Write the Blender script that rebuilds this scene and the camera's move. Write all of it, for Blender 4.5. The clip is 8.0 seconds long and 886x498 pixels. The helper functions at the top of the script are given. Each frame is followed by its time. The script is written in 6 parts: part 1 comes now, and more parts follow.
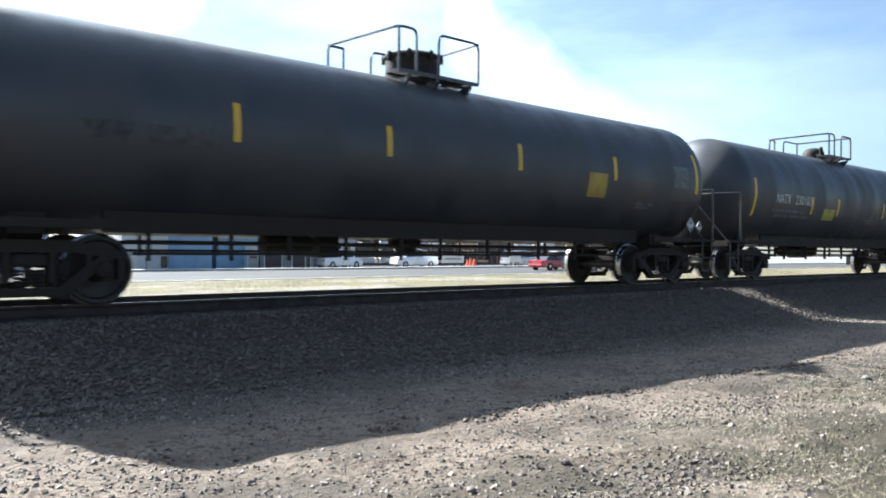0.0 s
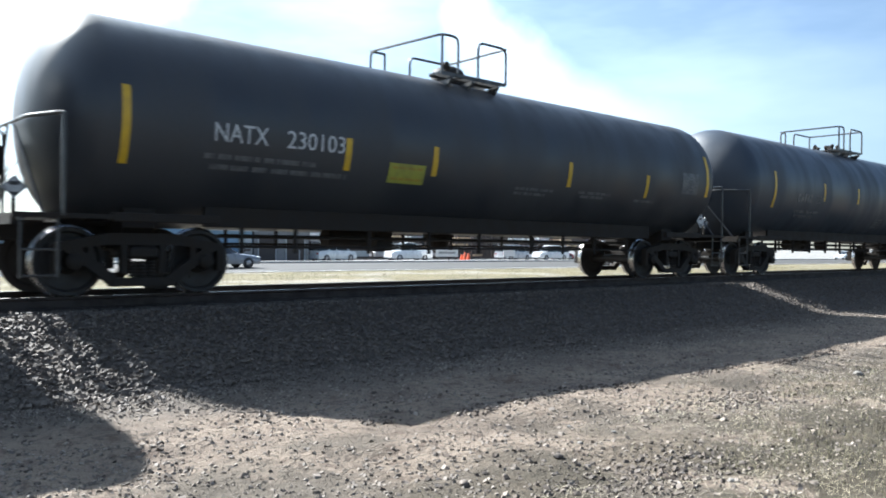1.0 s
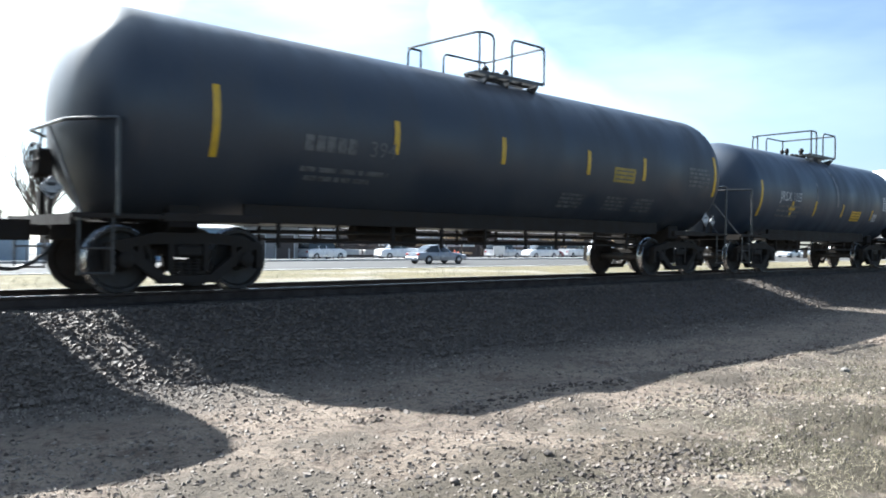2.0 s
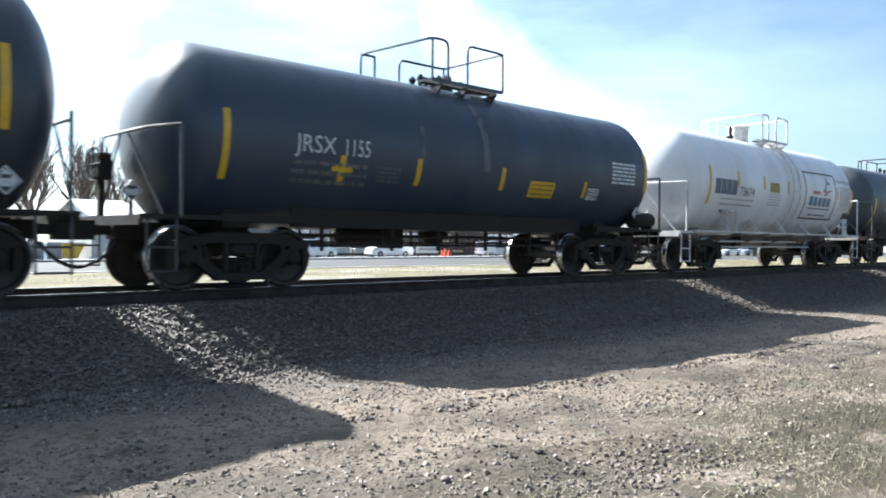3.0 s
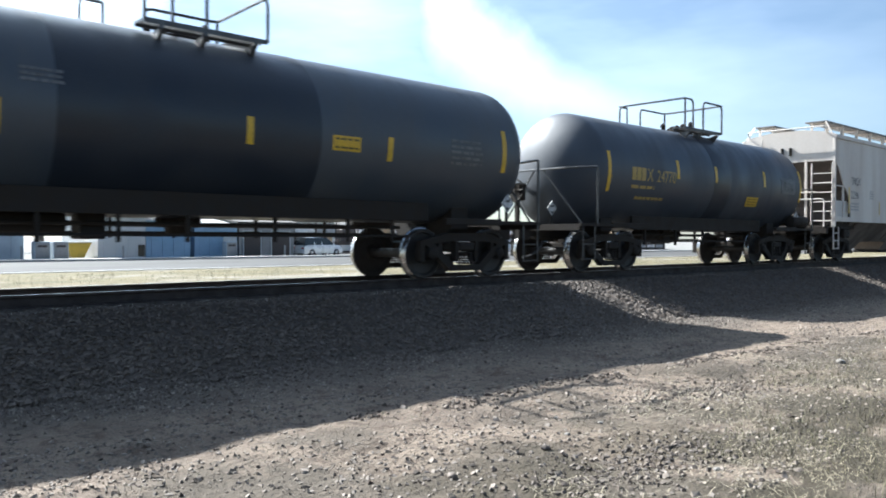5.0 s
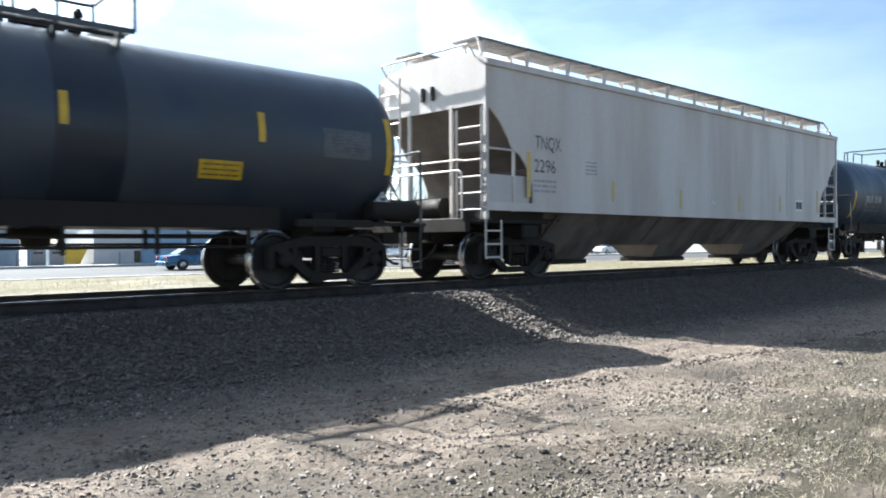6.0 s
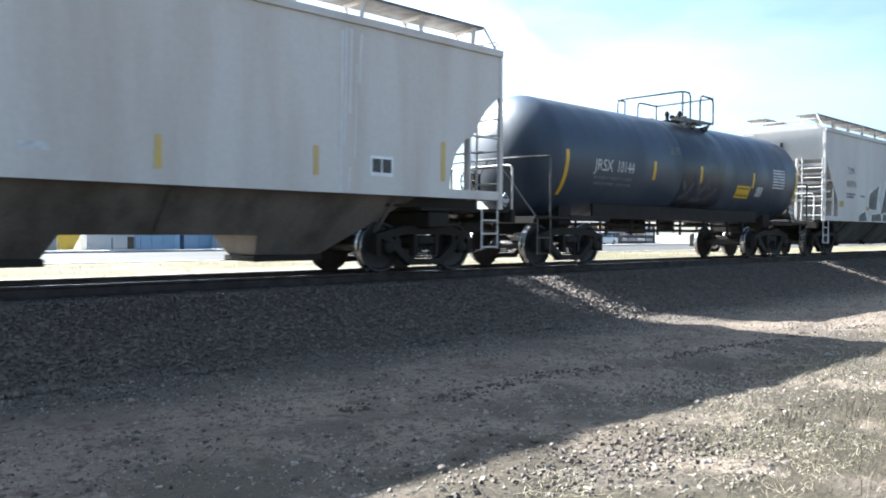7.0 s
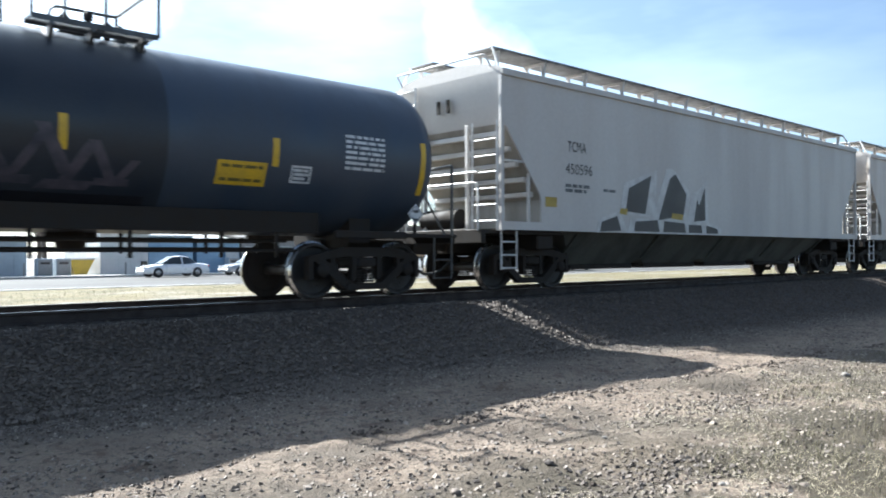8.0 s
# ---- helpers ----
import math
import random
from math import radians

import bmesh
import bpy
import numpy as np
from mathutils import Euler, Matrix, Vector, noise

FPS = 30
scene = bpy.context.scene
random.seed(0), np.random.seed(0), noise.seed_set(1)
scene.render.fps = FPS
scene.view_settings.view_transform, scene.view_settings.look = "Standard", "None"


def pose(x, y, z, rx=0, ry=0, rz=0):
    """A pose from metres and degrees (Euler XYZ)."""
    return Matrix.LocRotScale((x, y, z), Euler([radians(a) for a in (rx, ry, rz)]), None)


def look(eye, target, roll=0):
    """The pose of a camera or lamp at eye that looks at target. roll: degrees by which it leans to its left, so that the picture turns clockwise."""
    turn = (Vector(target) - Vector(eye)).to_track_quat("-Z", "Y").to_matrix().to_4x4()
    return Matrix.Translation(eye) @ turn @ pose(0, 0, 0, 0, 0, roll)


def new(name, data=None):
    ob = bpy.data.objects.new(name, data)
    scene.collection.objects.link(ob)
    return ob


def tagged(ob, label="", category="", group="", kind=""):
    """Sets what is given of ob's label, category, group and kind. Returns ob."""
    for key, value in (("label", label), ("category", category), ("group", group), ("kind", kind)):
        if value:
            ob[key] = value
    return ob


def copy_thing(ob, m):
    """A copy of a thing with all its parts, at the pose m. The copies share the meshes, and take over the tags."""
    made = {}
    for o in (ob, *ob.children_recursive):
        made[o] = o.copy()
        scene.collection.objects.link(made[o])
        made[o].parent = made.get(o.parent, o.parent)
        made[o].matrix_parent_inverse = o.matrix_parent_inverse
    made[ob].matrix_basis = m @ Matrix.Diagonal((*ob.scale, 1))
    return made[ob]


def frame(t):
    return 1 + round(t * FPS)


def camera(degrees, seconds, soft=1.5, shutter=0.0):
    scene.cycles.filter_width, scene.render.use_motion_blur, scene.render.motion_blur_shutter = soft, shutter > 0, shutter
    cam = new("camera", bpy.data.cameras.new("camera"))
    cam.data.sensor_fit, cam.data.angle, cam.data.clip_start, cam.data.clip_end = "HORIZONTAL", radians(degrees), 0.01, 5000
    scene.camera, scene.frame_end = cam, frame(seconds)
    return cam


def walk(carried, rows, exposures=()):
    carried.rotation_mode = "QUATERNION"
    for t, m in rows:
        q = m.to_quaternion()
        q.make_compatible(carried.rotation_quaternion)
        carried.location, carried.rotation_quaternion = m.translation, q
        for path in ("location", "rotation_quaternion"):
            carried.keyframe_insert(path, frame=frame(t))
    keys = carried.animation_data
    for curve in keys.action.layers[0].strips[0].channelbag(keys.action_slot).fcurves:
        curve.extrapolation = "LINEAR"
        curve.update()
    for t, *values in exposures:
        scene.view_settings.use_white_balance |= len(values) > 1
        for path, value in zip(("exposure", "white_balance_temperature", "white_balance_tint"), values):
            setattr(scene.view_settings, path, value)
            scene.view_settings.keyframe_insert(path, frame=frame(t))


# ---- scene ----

# World: x runs along the track (the train comes from +x), y across it, away from the camera.
RAIL_Z = 0.80            # rail head above the near ground
TRACK_Y = 11.741         # track centre line
EYE = Vector((0.0, 0.0, RAIL_Z + 0.732))
FAR_Z = -0.10            # level of the road beyond the track
END = 8.0


def travelled(t):
    """How far the train has run, in metres."""
    uneven = np.interp(t, (0, .5, 1, 2.5, 3, 3.5, 4, 4.5, 6, 6.5, 7, 7.5, 8), (-.07, .10, -.03, .12, 0, -.15, .06, -.03, .08, -.02, .15, .20, .16))
    return 16.378 * t - 0.0247 * t * t + float(uneven)


# ---- camera: held by hand, it only turns a little ----
cam = camera(58.35, END, soft=1.85, shutter=0.1)
TURNS = [
    (0, -41.52, 0.16, 0.41),
    (0.5, -42.02, -0.24, 0.28),
    (1, -41.94, -0.28, 0.72),
    (2.5, -43.11, -0.50, 0.54),
    (3, -43.35, -0.53, 0.54),
    (3.5, -43.00, -0.43, 0.66),
    (4, -43.22, -0.55, 0.05),
    (4.5, -42.89, -0.83, 0.31),
    (6, -43.22, -0.47, -0.22),
    (6.5, -43.07, -0.41, -0.08),
    (7, -43.65, -1.25, 0.36),
    (7.5, -43.28, -0.16, -0.10),
    (8, -42.81, 0.32, -0.14),
]


def aim(yaw, pitch, roll):
    a, b = radians(yaw), radians(pitch)
    return look(EYE, EYE + Vector((-math.sin(a) * math.cos(b), math.cos(a) * math.cos(b), math.sin(b))), roll)


# the phone's own exposure drops a little while pale cars fill the view
STOPS = ((0, 2.21), (.5, 2.33), (1, 2.15), (2.5, 2.33), (3, 2.25), (3.5, 2.08), (4, 1.88), (4.5, 1.93), (6, 2.28), (6.5, 2.3), (7, 2.68), (7.5, 2.10), (8, 2.25))
walk(cam, [(t, aim(*turn)) for t, *turn in TURNS], [(t, stops, 5770, 6) for t, stops in STOPS])

# ---- light ----
SUN_EL, SUN_AZ = radians(37.6), radians(-8.5)    # azimuth from +y towards +x
world = bpy.data.worlds.new("sky")
scene.world = world
world.use_nodes = True
wn, wl = world.node_tree.nodes, world.node_tree.links
sky = wn.new("ShaderNodeTexSky")
sky.sky_type, sky.sun_disc, sky.sun_elevation, sky.sun_rotation = "NISHITA", False, SUN_EL, SUN_AZ
sky.air_density, sky.dust_density, sky.ozone_density = 1.0, 0.7, 1.6
wco = wn.new("ShaderNodeTexCoord")
wmap = wn.new("ShaderNodeMapping")
wmap.inputs["Scale"].default_value = (1.2, 1.2, 4.2)
wmap.inputs["Rotation"].default_value = (0.35, 0.30, 0.0)
wl.new(wco.outputs["Generated"], wmap.inputs["Vector"])
wnoise = wn.new("ShaderNodeTexNoise")
wnoise.inputs["Scale"].default_value, wnoise.inputs["Detail"].default_value = 1.7, 5.0
wnoise.inputs["Roughness"].default_value = 0.55
wl.new(wmap.outputs["Vector"], wnoise.inputs["Vector"])
wramp = wn.new("ShaderNodeValToRGB")
wramp.color_ramp.elements[0].position, wramp.color_ramp.elements[1].position = 0.43, 0.78
wramp.color_ramp.elements[0].color, wramp.color_ramp.elements[1].color = (0.20, 0.20, 0.20, 1), (0.85, 0.85, 0.85, 1)
wl.new(wnoise.outputs["Fac"], wramp.inputs["Fac"])
wmix = wn.new("ShaderNodeMix")
wmix.data_type = "RGBA"
# clouds scatter forwards: they are brightest towards the sun
wnorm, wdot, wfall, wcloud = wn.new("ShaderNodeVectorMath"), wn.new("ShaderNodeVectorMath"), wn.new("ShaderNodeMapRange"), wn.new("ShaderNodeMix")
wnorm.operation, wdot.operation, wcloud.data_type = "NORMALIZE", "DOT_PRODUCT", "RGBA"
wdot.inputs[1].default_value = (math.sin(SUN_AZ) * math.cos(SUN_EL), math.cos(SUN_AZ) * math.cos(SUN_EL), math.sin(SUN_EL))
wl.new(wco.outputs["Generated"], wnorm.inputs[0])
wl.new(wnorm.outputs["Vector"], wdot.inputs[0])
wfall.interpolation_type = "SMOOTHSTEP"
wfall.inputs["From Min"].default_value, wfall.inputs["From Max"].default_value = -0.1, 0.95
wl.new(wdot.outputs["Value"], wfall.inputs["Value"])
wl.new(wfall.outputs["Result"], wcloud.inputs["Factor"])
wcloud.inputs["A"].default_value, wcloud.inputs["B"].default_value = (2.8, 3.0, 3.4, 1), (22.5, 25.0, 27.2, 1)
wl.new(wcloud.outputs["Result"], wmix.inputs["B"])
# thin wisps all over, white haze round the sun, and one tall cloud that spreads towards the horizon


def sky_math(op, *values):
    r = wn.new("ShaderNodeMath")
    r.operation = op
    for i, v in enumerate(values):
        if isinstance(v, (int, float)):
            r.inputs[i].default_value = v
        else:
            wl.new(v, r.inputs[i])
    return r.outputs[0]


def sky_step(v, low, high):
    r = wn.new("ShaderNodeMapRange")
    r.interpolation_type = "SMOOTHSTEP"
    r.inputs["From Min"].default_value, r.inputs["From Max"].default_value = low, high
    wl.new(v, r.inputs["Value"])
    return r.outputs["Result"]


wsep, wripple = wn.new("ShaderNodeSeparateXYZ"), wn.new("ShaderNodeTexNoise")
wl.new(wnorm.outputs["Vector"], wsep.inputs[0])
wl.new(wnorm.outputs["Vector"], wripple.inputs["Vector"])
wripple.inputs["Scale"].default_value, wripple.inputs["Detail"].default_value = 7.0, 5.0
ripple = sky_math("SUBTRACT", wripple.outputs["Fac"], 0.5)
azimuth = sky_math("ARCTAN2", wsep.outputs["X"], wsep.outputs["Y"])
fallen = sky_math("SUBTRACT", 0.30, sky_math("ARCSINE", wsep.outputs["Z"]))
haze = sky_math("MULTIPLY", sky_step(sky_math("ADD", wdot.outputs["Value"], sky_math("MULTIPLY", ripple, 0.22)), 0.775, 0.90), 0.8)
middle = sky_math("ADD", sky_math("MULTIPLY", sky_math("MULTIPLY", fallen, fallen), 9.0), 0.775)
breadth = sky_math("ADD", sky_math("MULTIPLY", sky_math("MAXIMUM", fallen, 0.0), 0.60), 0.036)
away = sky_math("DIVIDE", sky_math("ADD", sky_math("SUBTRACT", azimuth, middle), sky_math("MULTIPLY", ripple, 0.22)), breadth)
plume = sky_math("MULTIPLY", sky_math("EXPONENT", sky_math("MULTIPLY", sky_math("MULTIPLY", away, away), -1.0)), sky_step(fallen, 0.27, 0.12))
wisps = sky_math("MULTIPLY", wramp.outputs["Color"], 0.42)
cover = sky_math("MAXIMUM", sky_math("MAXIMUM", wisps, haze), sky_math("MULTIPLY", plume, 0.42))
wl.new(cover, wmix.inputs["Factor"])
wl.new(sky.outputs["Color"], wmix.inputs["A"])
wl.new(wmix.outputs["Result"], wn["Background"].inputs["Color"])
wn["Background"].inputs["Strength"].default_value = 0.035

sun = new("sun", bpy.data.lights.new("sun", "SUN"))
sun.data.energy, sun.data.angle, sun.data.color = 5.0, radians(0.53), (1.0, 0.94, 0.86)
toward = Vector((math.sin(SUN_AZ) * math.cos(SUN_EL), math.cos(SUN_AZ) * math.cos(SUN_EL), math.sin(SUN_EL)))
sun.matrix_world = look(toward * 60, (0, 0, 0))


# ---- materials ----
def material(name, colour, rough=0.6, metal=0.0, dirt=None, amount=0.5, scale=3.0, fine=40.0, bump=0.15, spread=0.12, stretch=(1, 1, 1), coat=0.0, random_tint=0.0, spec=0.5):
    """A surface with stains at one scale, grain at another, and fine relief."""
    m = bpy.data.materials.new(name)
    m.use_nodes = True
    n, l = m.node_tree.nodes, m.node_tree.links
    b = n["Principled BSDF"]
    co = n.new("ShaderNodeTexCoord")
    mp = n.new("ShaderNodeMapping")
    mp.inputs["Scale"].default_value = stretch
    l.new(co.outputs["Object"], mp.inputs["Vector"])
    big, small = n.new("ShaderNodeTexNoise"), n.new("ShaderNodeTexNoise")
    for t, s, d in ((big, scale, 6.0), (small, fine, 3.0)):
        t.inputs["Scale"].default_value, t.inputs["Detail"].default_value = s, d
        l.new(mp.outputs["Vector"] if t is big else co.outputs["Object"], t.inputs["Vector"])
    ramp = n.new("ShaderNodeValToRGB")
    ramp.color_ramp.elements[0].position, ramp.color_ramp.elements[1].position = 0.42, 0.68
    l.new(big.outputs["Fac"], ramp.inputs["Fac"])
    fac = n.new("ShaderNodeMath")
    fac.operation = "MULTIPLY"
    fac.inputs[1].default_value = amount
    l.new(ramp.outputs["Color"], fac.inputs[0])
    mix = n.new("ShaderNodeMix")
    mix.data_type = "RGBA"
    mix.inputs["A"].default_value = (*colour, 1)
    mix.inputs["B"].default_value = (*(dirt or [c * 0.55 for c in colour]), 1)
    l.new(fac.outputs[0], mix.inputs["Factor"])
    hsv = n.new("ShaderNodeHueSaturation")
    rng = n.new("ShaderNodeMapRange")
    rng.inputs["From Min"].default_value, rng.inputs["From Max"].default_value = 0.3, 0.7
    rng.inputs["To Min"].default_value, rng.inputs["To Max"].default_value = 1 - spread, 1 + spread
    l.new(small.outputs["Fac"], rng.inputs["Value"])
    value = rng.outputs["Result"]
    if random_tint:
        info, tint, mul = n.new("ShaderNodeNewGeometry"), n.new("ShaderNodeMapRange"), n.new("ShaderNodeMath")
        tint.inputs["To Min"].default_value, tint.inputs["To Max"].default_value = 1 - random_tint, 1 + random_tint
        l.new(info.outputs["Random Per Island"], tint.inputs["Value"])
        mul.operation = "MULTIPLY"
        l.new(value, mul.inputs[0]), l.new(tint.outputs["Result"], mul.inputs[1])
        value = mul.outputs[0]
    l.new(value, hsv.inputs["Value"])
    l.new(mix.outputs["Result"], hsv.inputs["Color"])
    l.new(hsv.outputs["Color"], b.inputs["Base Color"])
    rr = n.new("ShaderNodeMapRange")
    rr.inputs["To Min"].default_value, rr.inputs["To Max"].default_value = max(rough - 0.12, 0.02), min(rough + 0.15, 1)
    l.new(ramp.outputs["Color"], rr.inputs["Value"])
    l.new(rr.outputs["Result"], b.inputs["Roughness"])
    b.inputs["Metallic"].default_value = metal
    b.inputs["Specular IOR Level"].default_value = spec
    b.inputs["Coat Weight"].default_value = coat
    if bump:
        bp = n.new("ShaderNodeBump")
        bp.inputs["Strength"].default_value, bp.inputs["Distance"].default_value = bump, 0.01
        l.new(small.outputs["Fac"], bp.inputs["Height"])
        l.new(bp.outputs["Normal"], b.inputs["Normal"])
    return m


BLACK = material("black_tank_paint", (0.033, 0.035, 0.040), 0.5, dirt=(0.050, 0.050, 0.052), amount=0.7, scale=0.9, fine=12, bump=0.05, stretch=(1.6, 1, 0.35), spread=0.035, spec=0.5)
BLUE_BLACK = material("blue_black_paint", (0.034, 0.042, 0.056), 0.5, dirt=(0.056, 0.059, 0.066), amount=0.6, scale=0.9, fine=12, bump=0.05, stretch=(1.6, 1, 0.35), spread=0.035, spec=0.5)
NAVY = material("dark_blue_paint", (0.032, 0.046, 0.070), 0.5, dirt=(0.056, 0.062, 0.075), amount=0.5, scale=0.9, fine=12, bump=0.05, stretch=(1.6, 1, 0.35), spread=0.035, spec=0.5)
GREY_TANK = material("faded_dark_grey_paint", (0.048, 0.058, 0.072), 0.5, dirt=(0.08, 0.08, 0.08), amount=0.6, scale=0.8, fine=12, bump=0.05, stretch=(1.6, 1, 0.35), spread=0.035, spec=0.5)
WHITE_TANK = material("dusty_white_paint", (0.72, 0.715, 0.71), 0.4, dirt=(0.54, 0.49, 0.45), amount=0.5, scale=0.8, fine=15, bump=0.05, stretch=(1.8, 1, 0.3), spread=0.035)
HOPPER_GREY = material("weathered_light_grey_paint", (0.60, 0.555, 0.51), 0.55, dirt=(0.46, 0.395, 0.34), amount=0.6, scale=0.7, fine=14, bump=0.06, stretch=(2.0, 1, 0.25), spread=0.035)
HOPPER_TAN = material("weathered_warm_grey_paint", (0.49, 0.465, 0.44), 0.55, dirt=(0.42, 0.385, 0.35), amount=0.3, scale=0.7, fine=14, bump=0.06, stretch=(2.0, 1, 0.25), spread=0.035)
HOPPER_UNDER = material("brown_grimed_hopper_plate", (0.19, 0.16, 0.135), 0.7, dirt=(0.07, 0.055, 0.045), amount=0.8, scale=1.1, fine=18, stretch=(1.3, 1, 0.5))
STEEL_DARK = material("grimy_black_steel", (0.024, 0.020, 0.017), 0.8, dirt=(0.035, 0.028, 0.022), amount=0.7, scale=4, fine=50, bump=0.25, spec=0.2)
WHEEL = material("oily_brown_wheel_steel", (0.022, 0.019, 0.017), 0.7, metal=0.0, dirt=(0.030, 0.025, 0.021), amount=0.7, scale=5, fine=60, bump=0.1)
TREAD = material("polished_wheel_tread", (0.45, 0.43, 0.41), 0.28, metal=1.0, amount=0.3, scale=8, bump=0.02)
RAIL_TOP = material("polished_rail_head", (0.26, 0.24, 0.22), 0.45, metal=1.0, amount=0.3, scale=6, bump=0.02)
RUST = material("rust_brown_rail_steel", (0.035, 0.024, 0.019), 0.85, dirt=(0.018, 0.015, 0.013), scale=5, fine=60, bump=0.3)
RAILING = material("galvanised_dark_rail", (0.09, 0.09, 0.09), 0.45, metal=0.6, amount=0.4, scale=8, bump=0.05)
RAIL_WHITE = material("chipped_white_rail_paint", (0.6, 0.59, 0.57), 0.5, dirt=(0.3, 0.26, 0.22), scale=8, bump=0.1)
YELLOW = material("yellow_reflective_tape", (0.62, 0.38, 0.015), 0.4, dirt=(0.42, 0.27, 0.04), amount=0.5, scale=6, bump=0.03)
YELLOW_DULL = material("faded_yellow_panel", (0.36, 0.25, 0.03), 0.55, dirt=(0.2, 0.16, 0.05), amount=0.7, scale=5, bump=0.03)
LIME = material("yellow_green_panel", (0.33, 0.33, 0.05), 0.5, dirt=(0.2, 0.2, 0.06), amount=0.6, scale=5, bump=0.03)
WHITE_INK = material("white_stencil_paint", (0.6, 0.6, 0.6), 0.55, dirt=(0.36, 0.36, 0.36), amount=0.6, scale=9, bump=0.02)
PANEL_INK = material("dark_olive_print", (0.10, 0.075, 0.015), 0.55, dirt=(0.2, 0.15, 0.03), amount=0.6, scale=9, bump=0.02)
FAINT_INK = material("worn_grey_stencil_paint", (0.13, 0.13, 0.13), 0.6, dirt=(0.05, 0.05, 0.05), amount=0.8, scale=9, bump=0.02)
GHOST_INK = material("nearly_gone_stencil_paint", (0.045, 0.045, 0.048), 0.55, dirt=(0.02, 0.02, 0.022), amount=0.9, scale=7, bump=0.02)
BLACK_INK = material("black_stencil_paint", (0.03, 0.032, 0.035), 0.55, dirt=(0.12, 0.12, 0.12), amount=0.5, scale=7, bump=0.02)
YELLOW_INK = material("yellow_stencil_paint", (0.36, 0.24, 0.06), 0.55, dirt=(0.35, 0.27, 0.07), amount=0.7, scale=6, bump=0.02)
TEAL_INK = material("dark_teal_lettering_paint", (0.080, 0.111, 0.156), 0.5, dirt=(0.08, 0.10, 0.13), amount=0.5, scale=6, bump=0.02)
BLUE_INK = material("mid_blue_print", (0.075, 0.17, 0.25), 0.5, dirt=(0.13, 0.22, 0.29), amount=0.5, scale=6, bump=0.02)
RED_INK = material("red_print", (0.34, 0.095, 0.07), 0.5, dirt=(0.4, 0.19, 0.15), amount=0.5, scale=6, bump=0.02)
BROWN_INK = material("dark_brown_frame_line", (0.10, 0.04, 0.035), 0.5, amount=0.4, scale=6, bump=0.02)
PANEL_GREY = material("dull_grey_data_panel", (0.10, 0.105, 0.11), 0.55, dirt=(0.05, 0.05, 0.055), amount=0.6, scale=6, bump=0.03)
RUBBER = material("black_rubber", (0.02, 0.02, 0.02), 0.7, scale=6, bump=0.1)


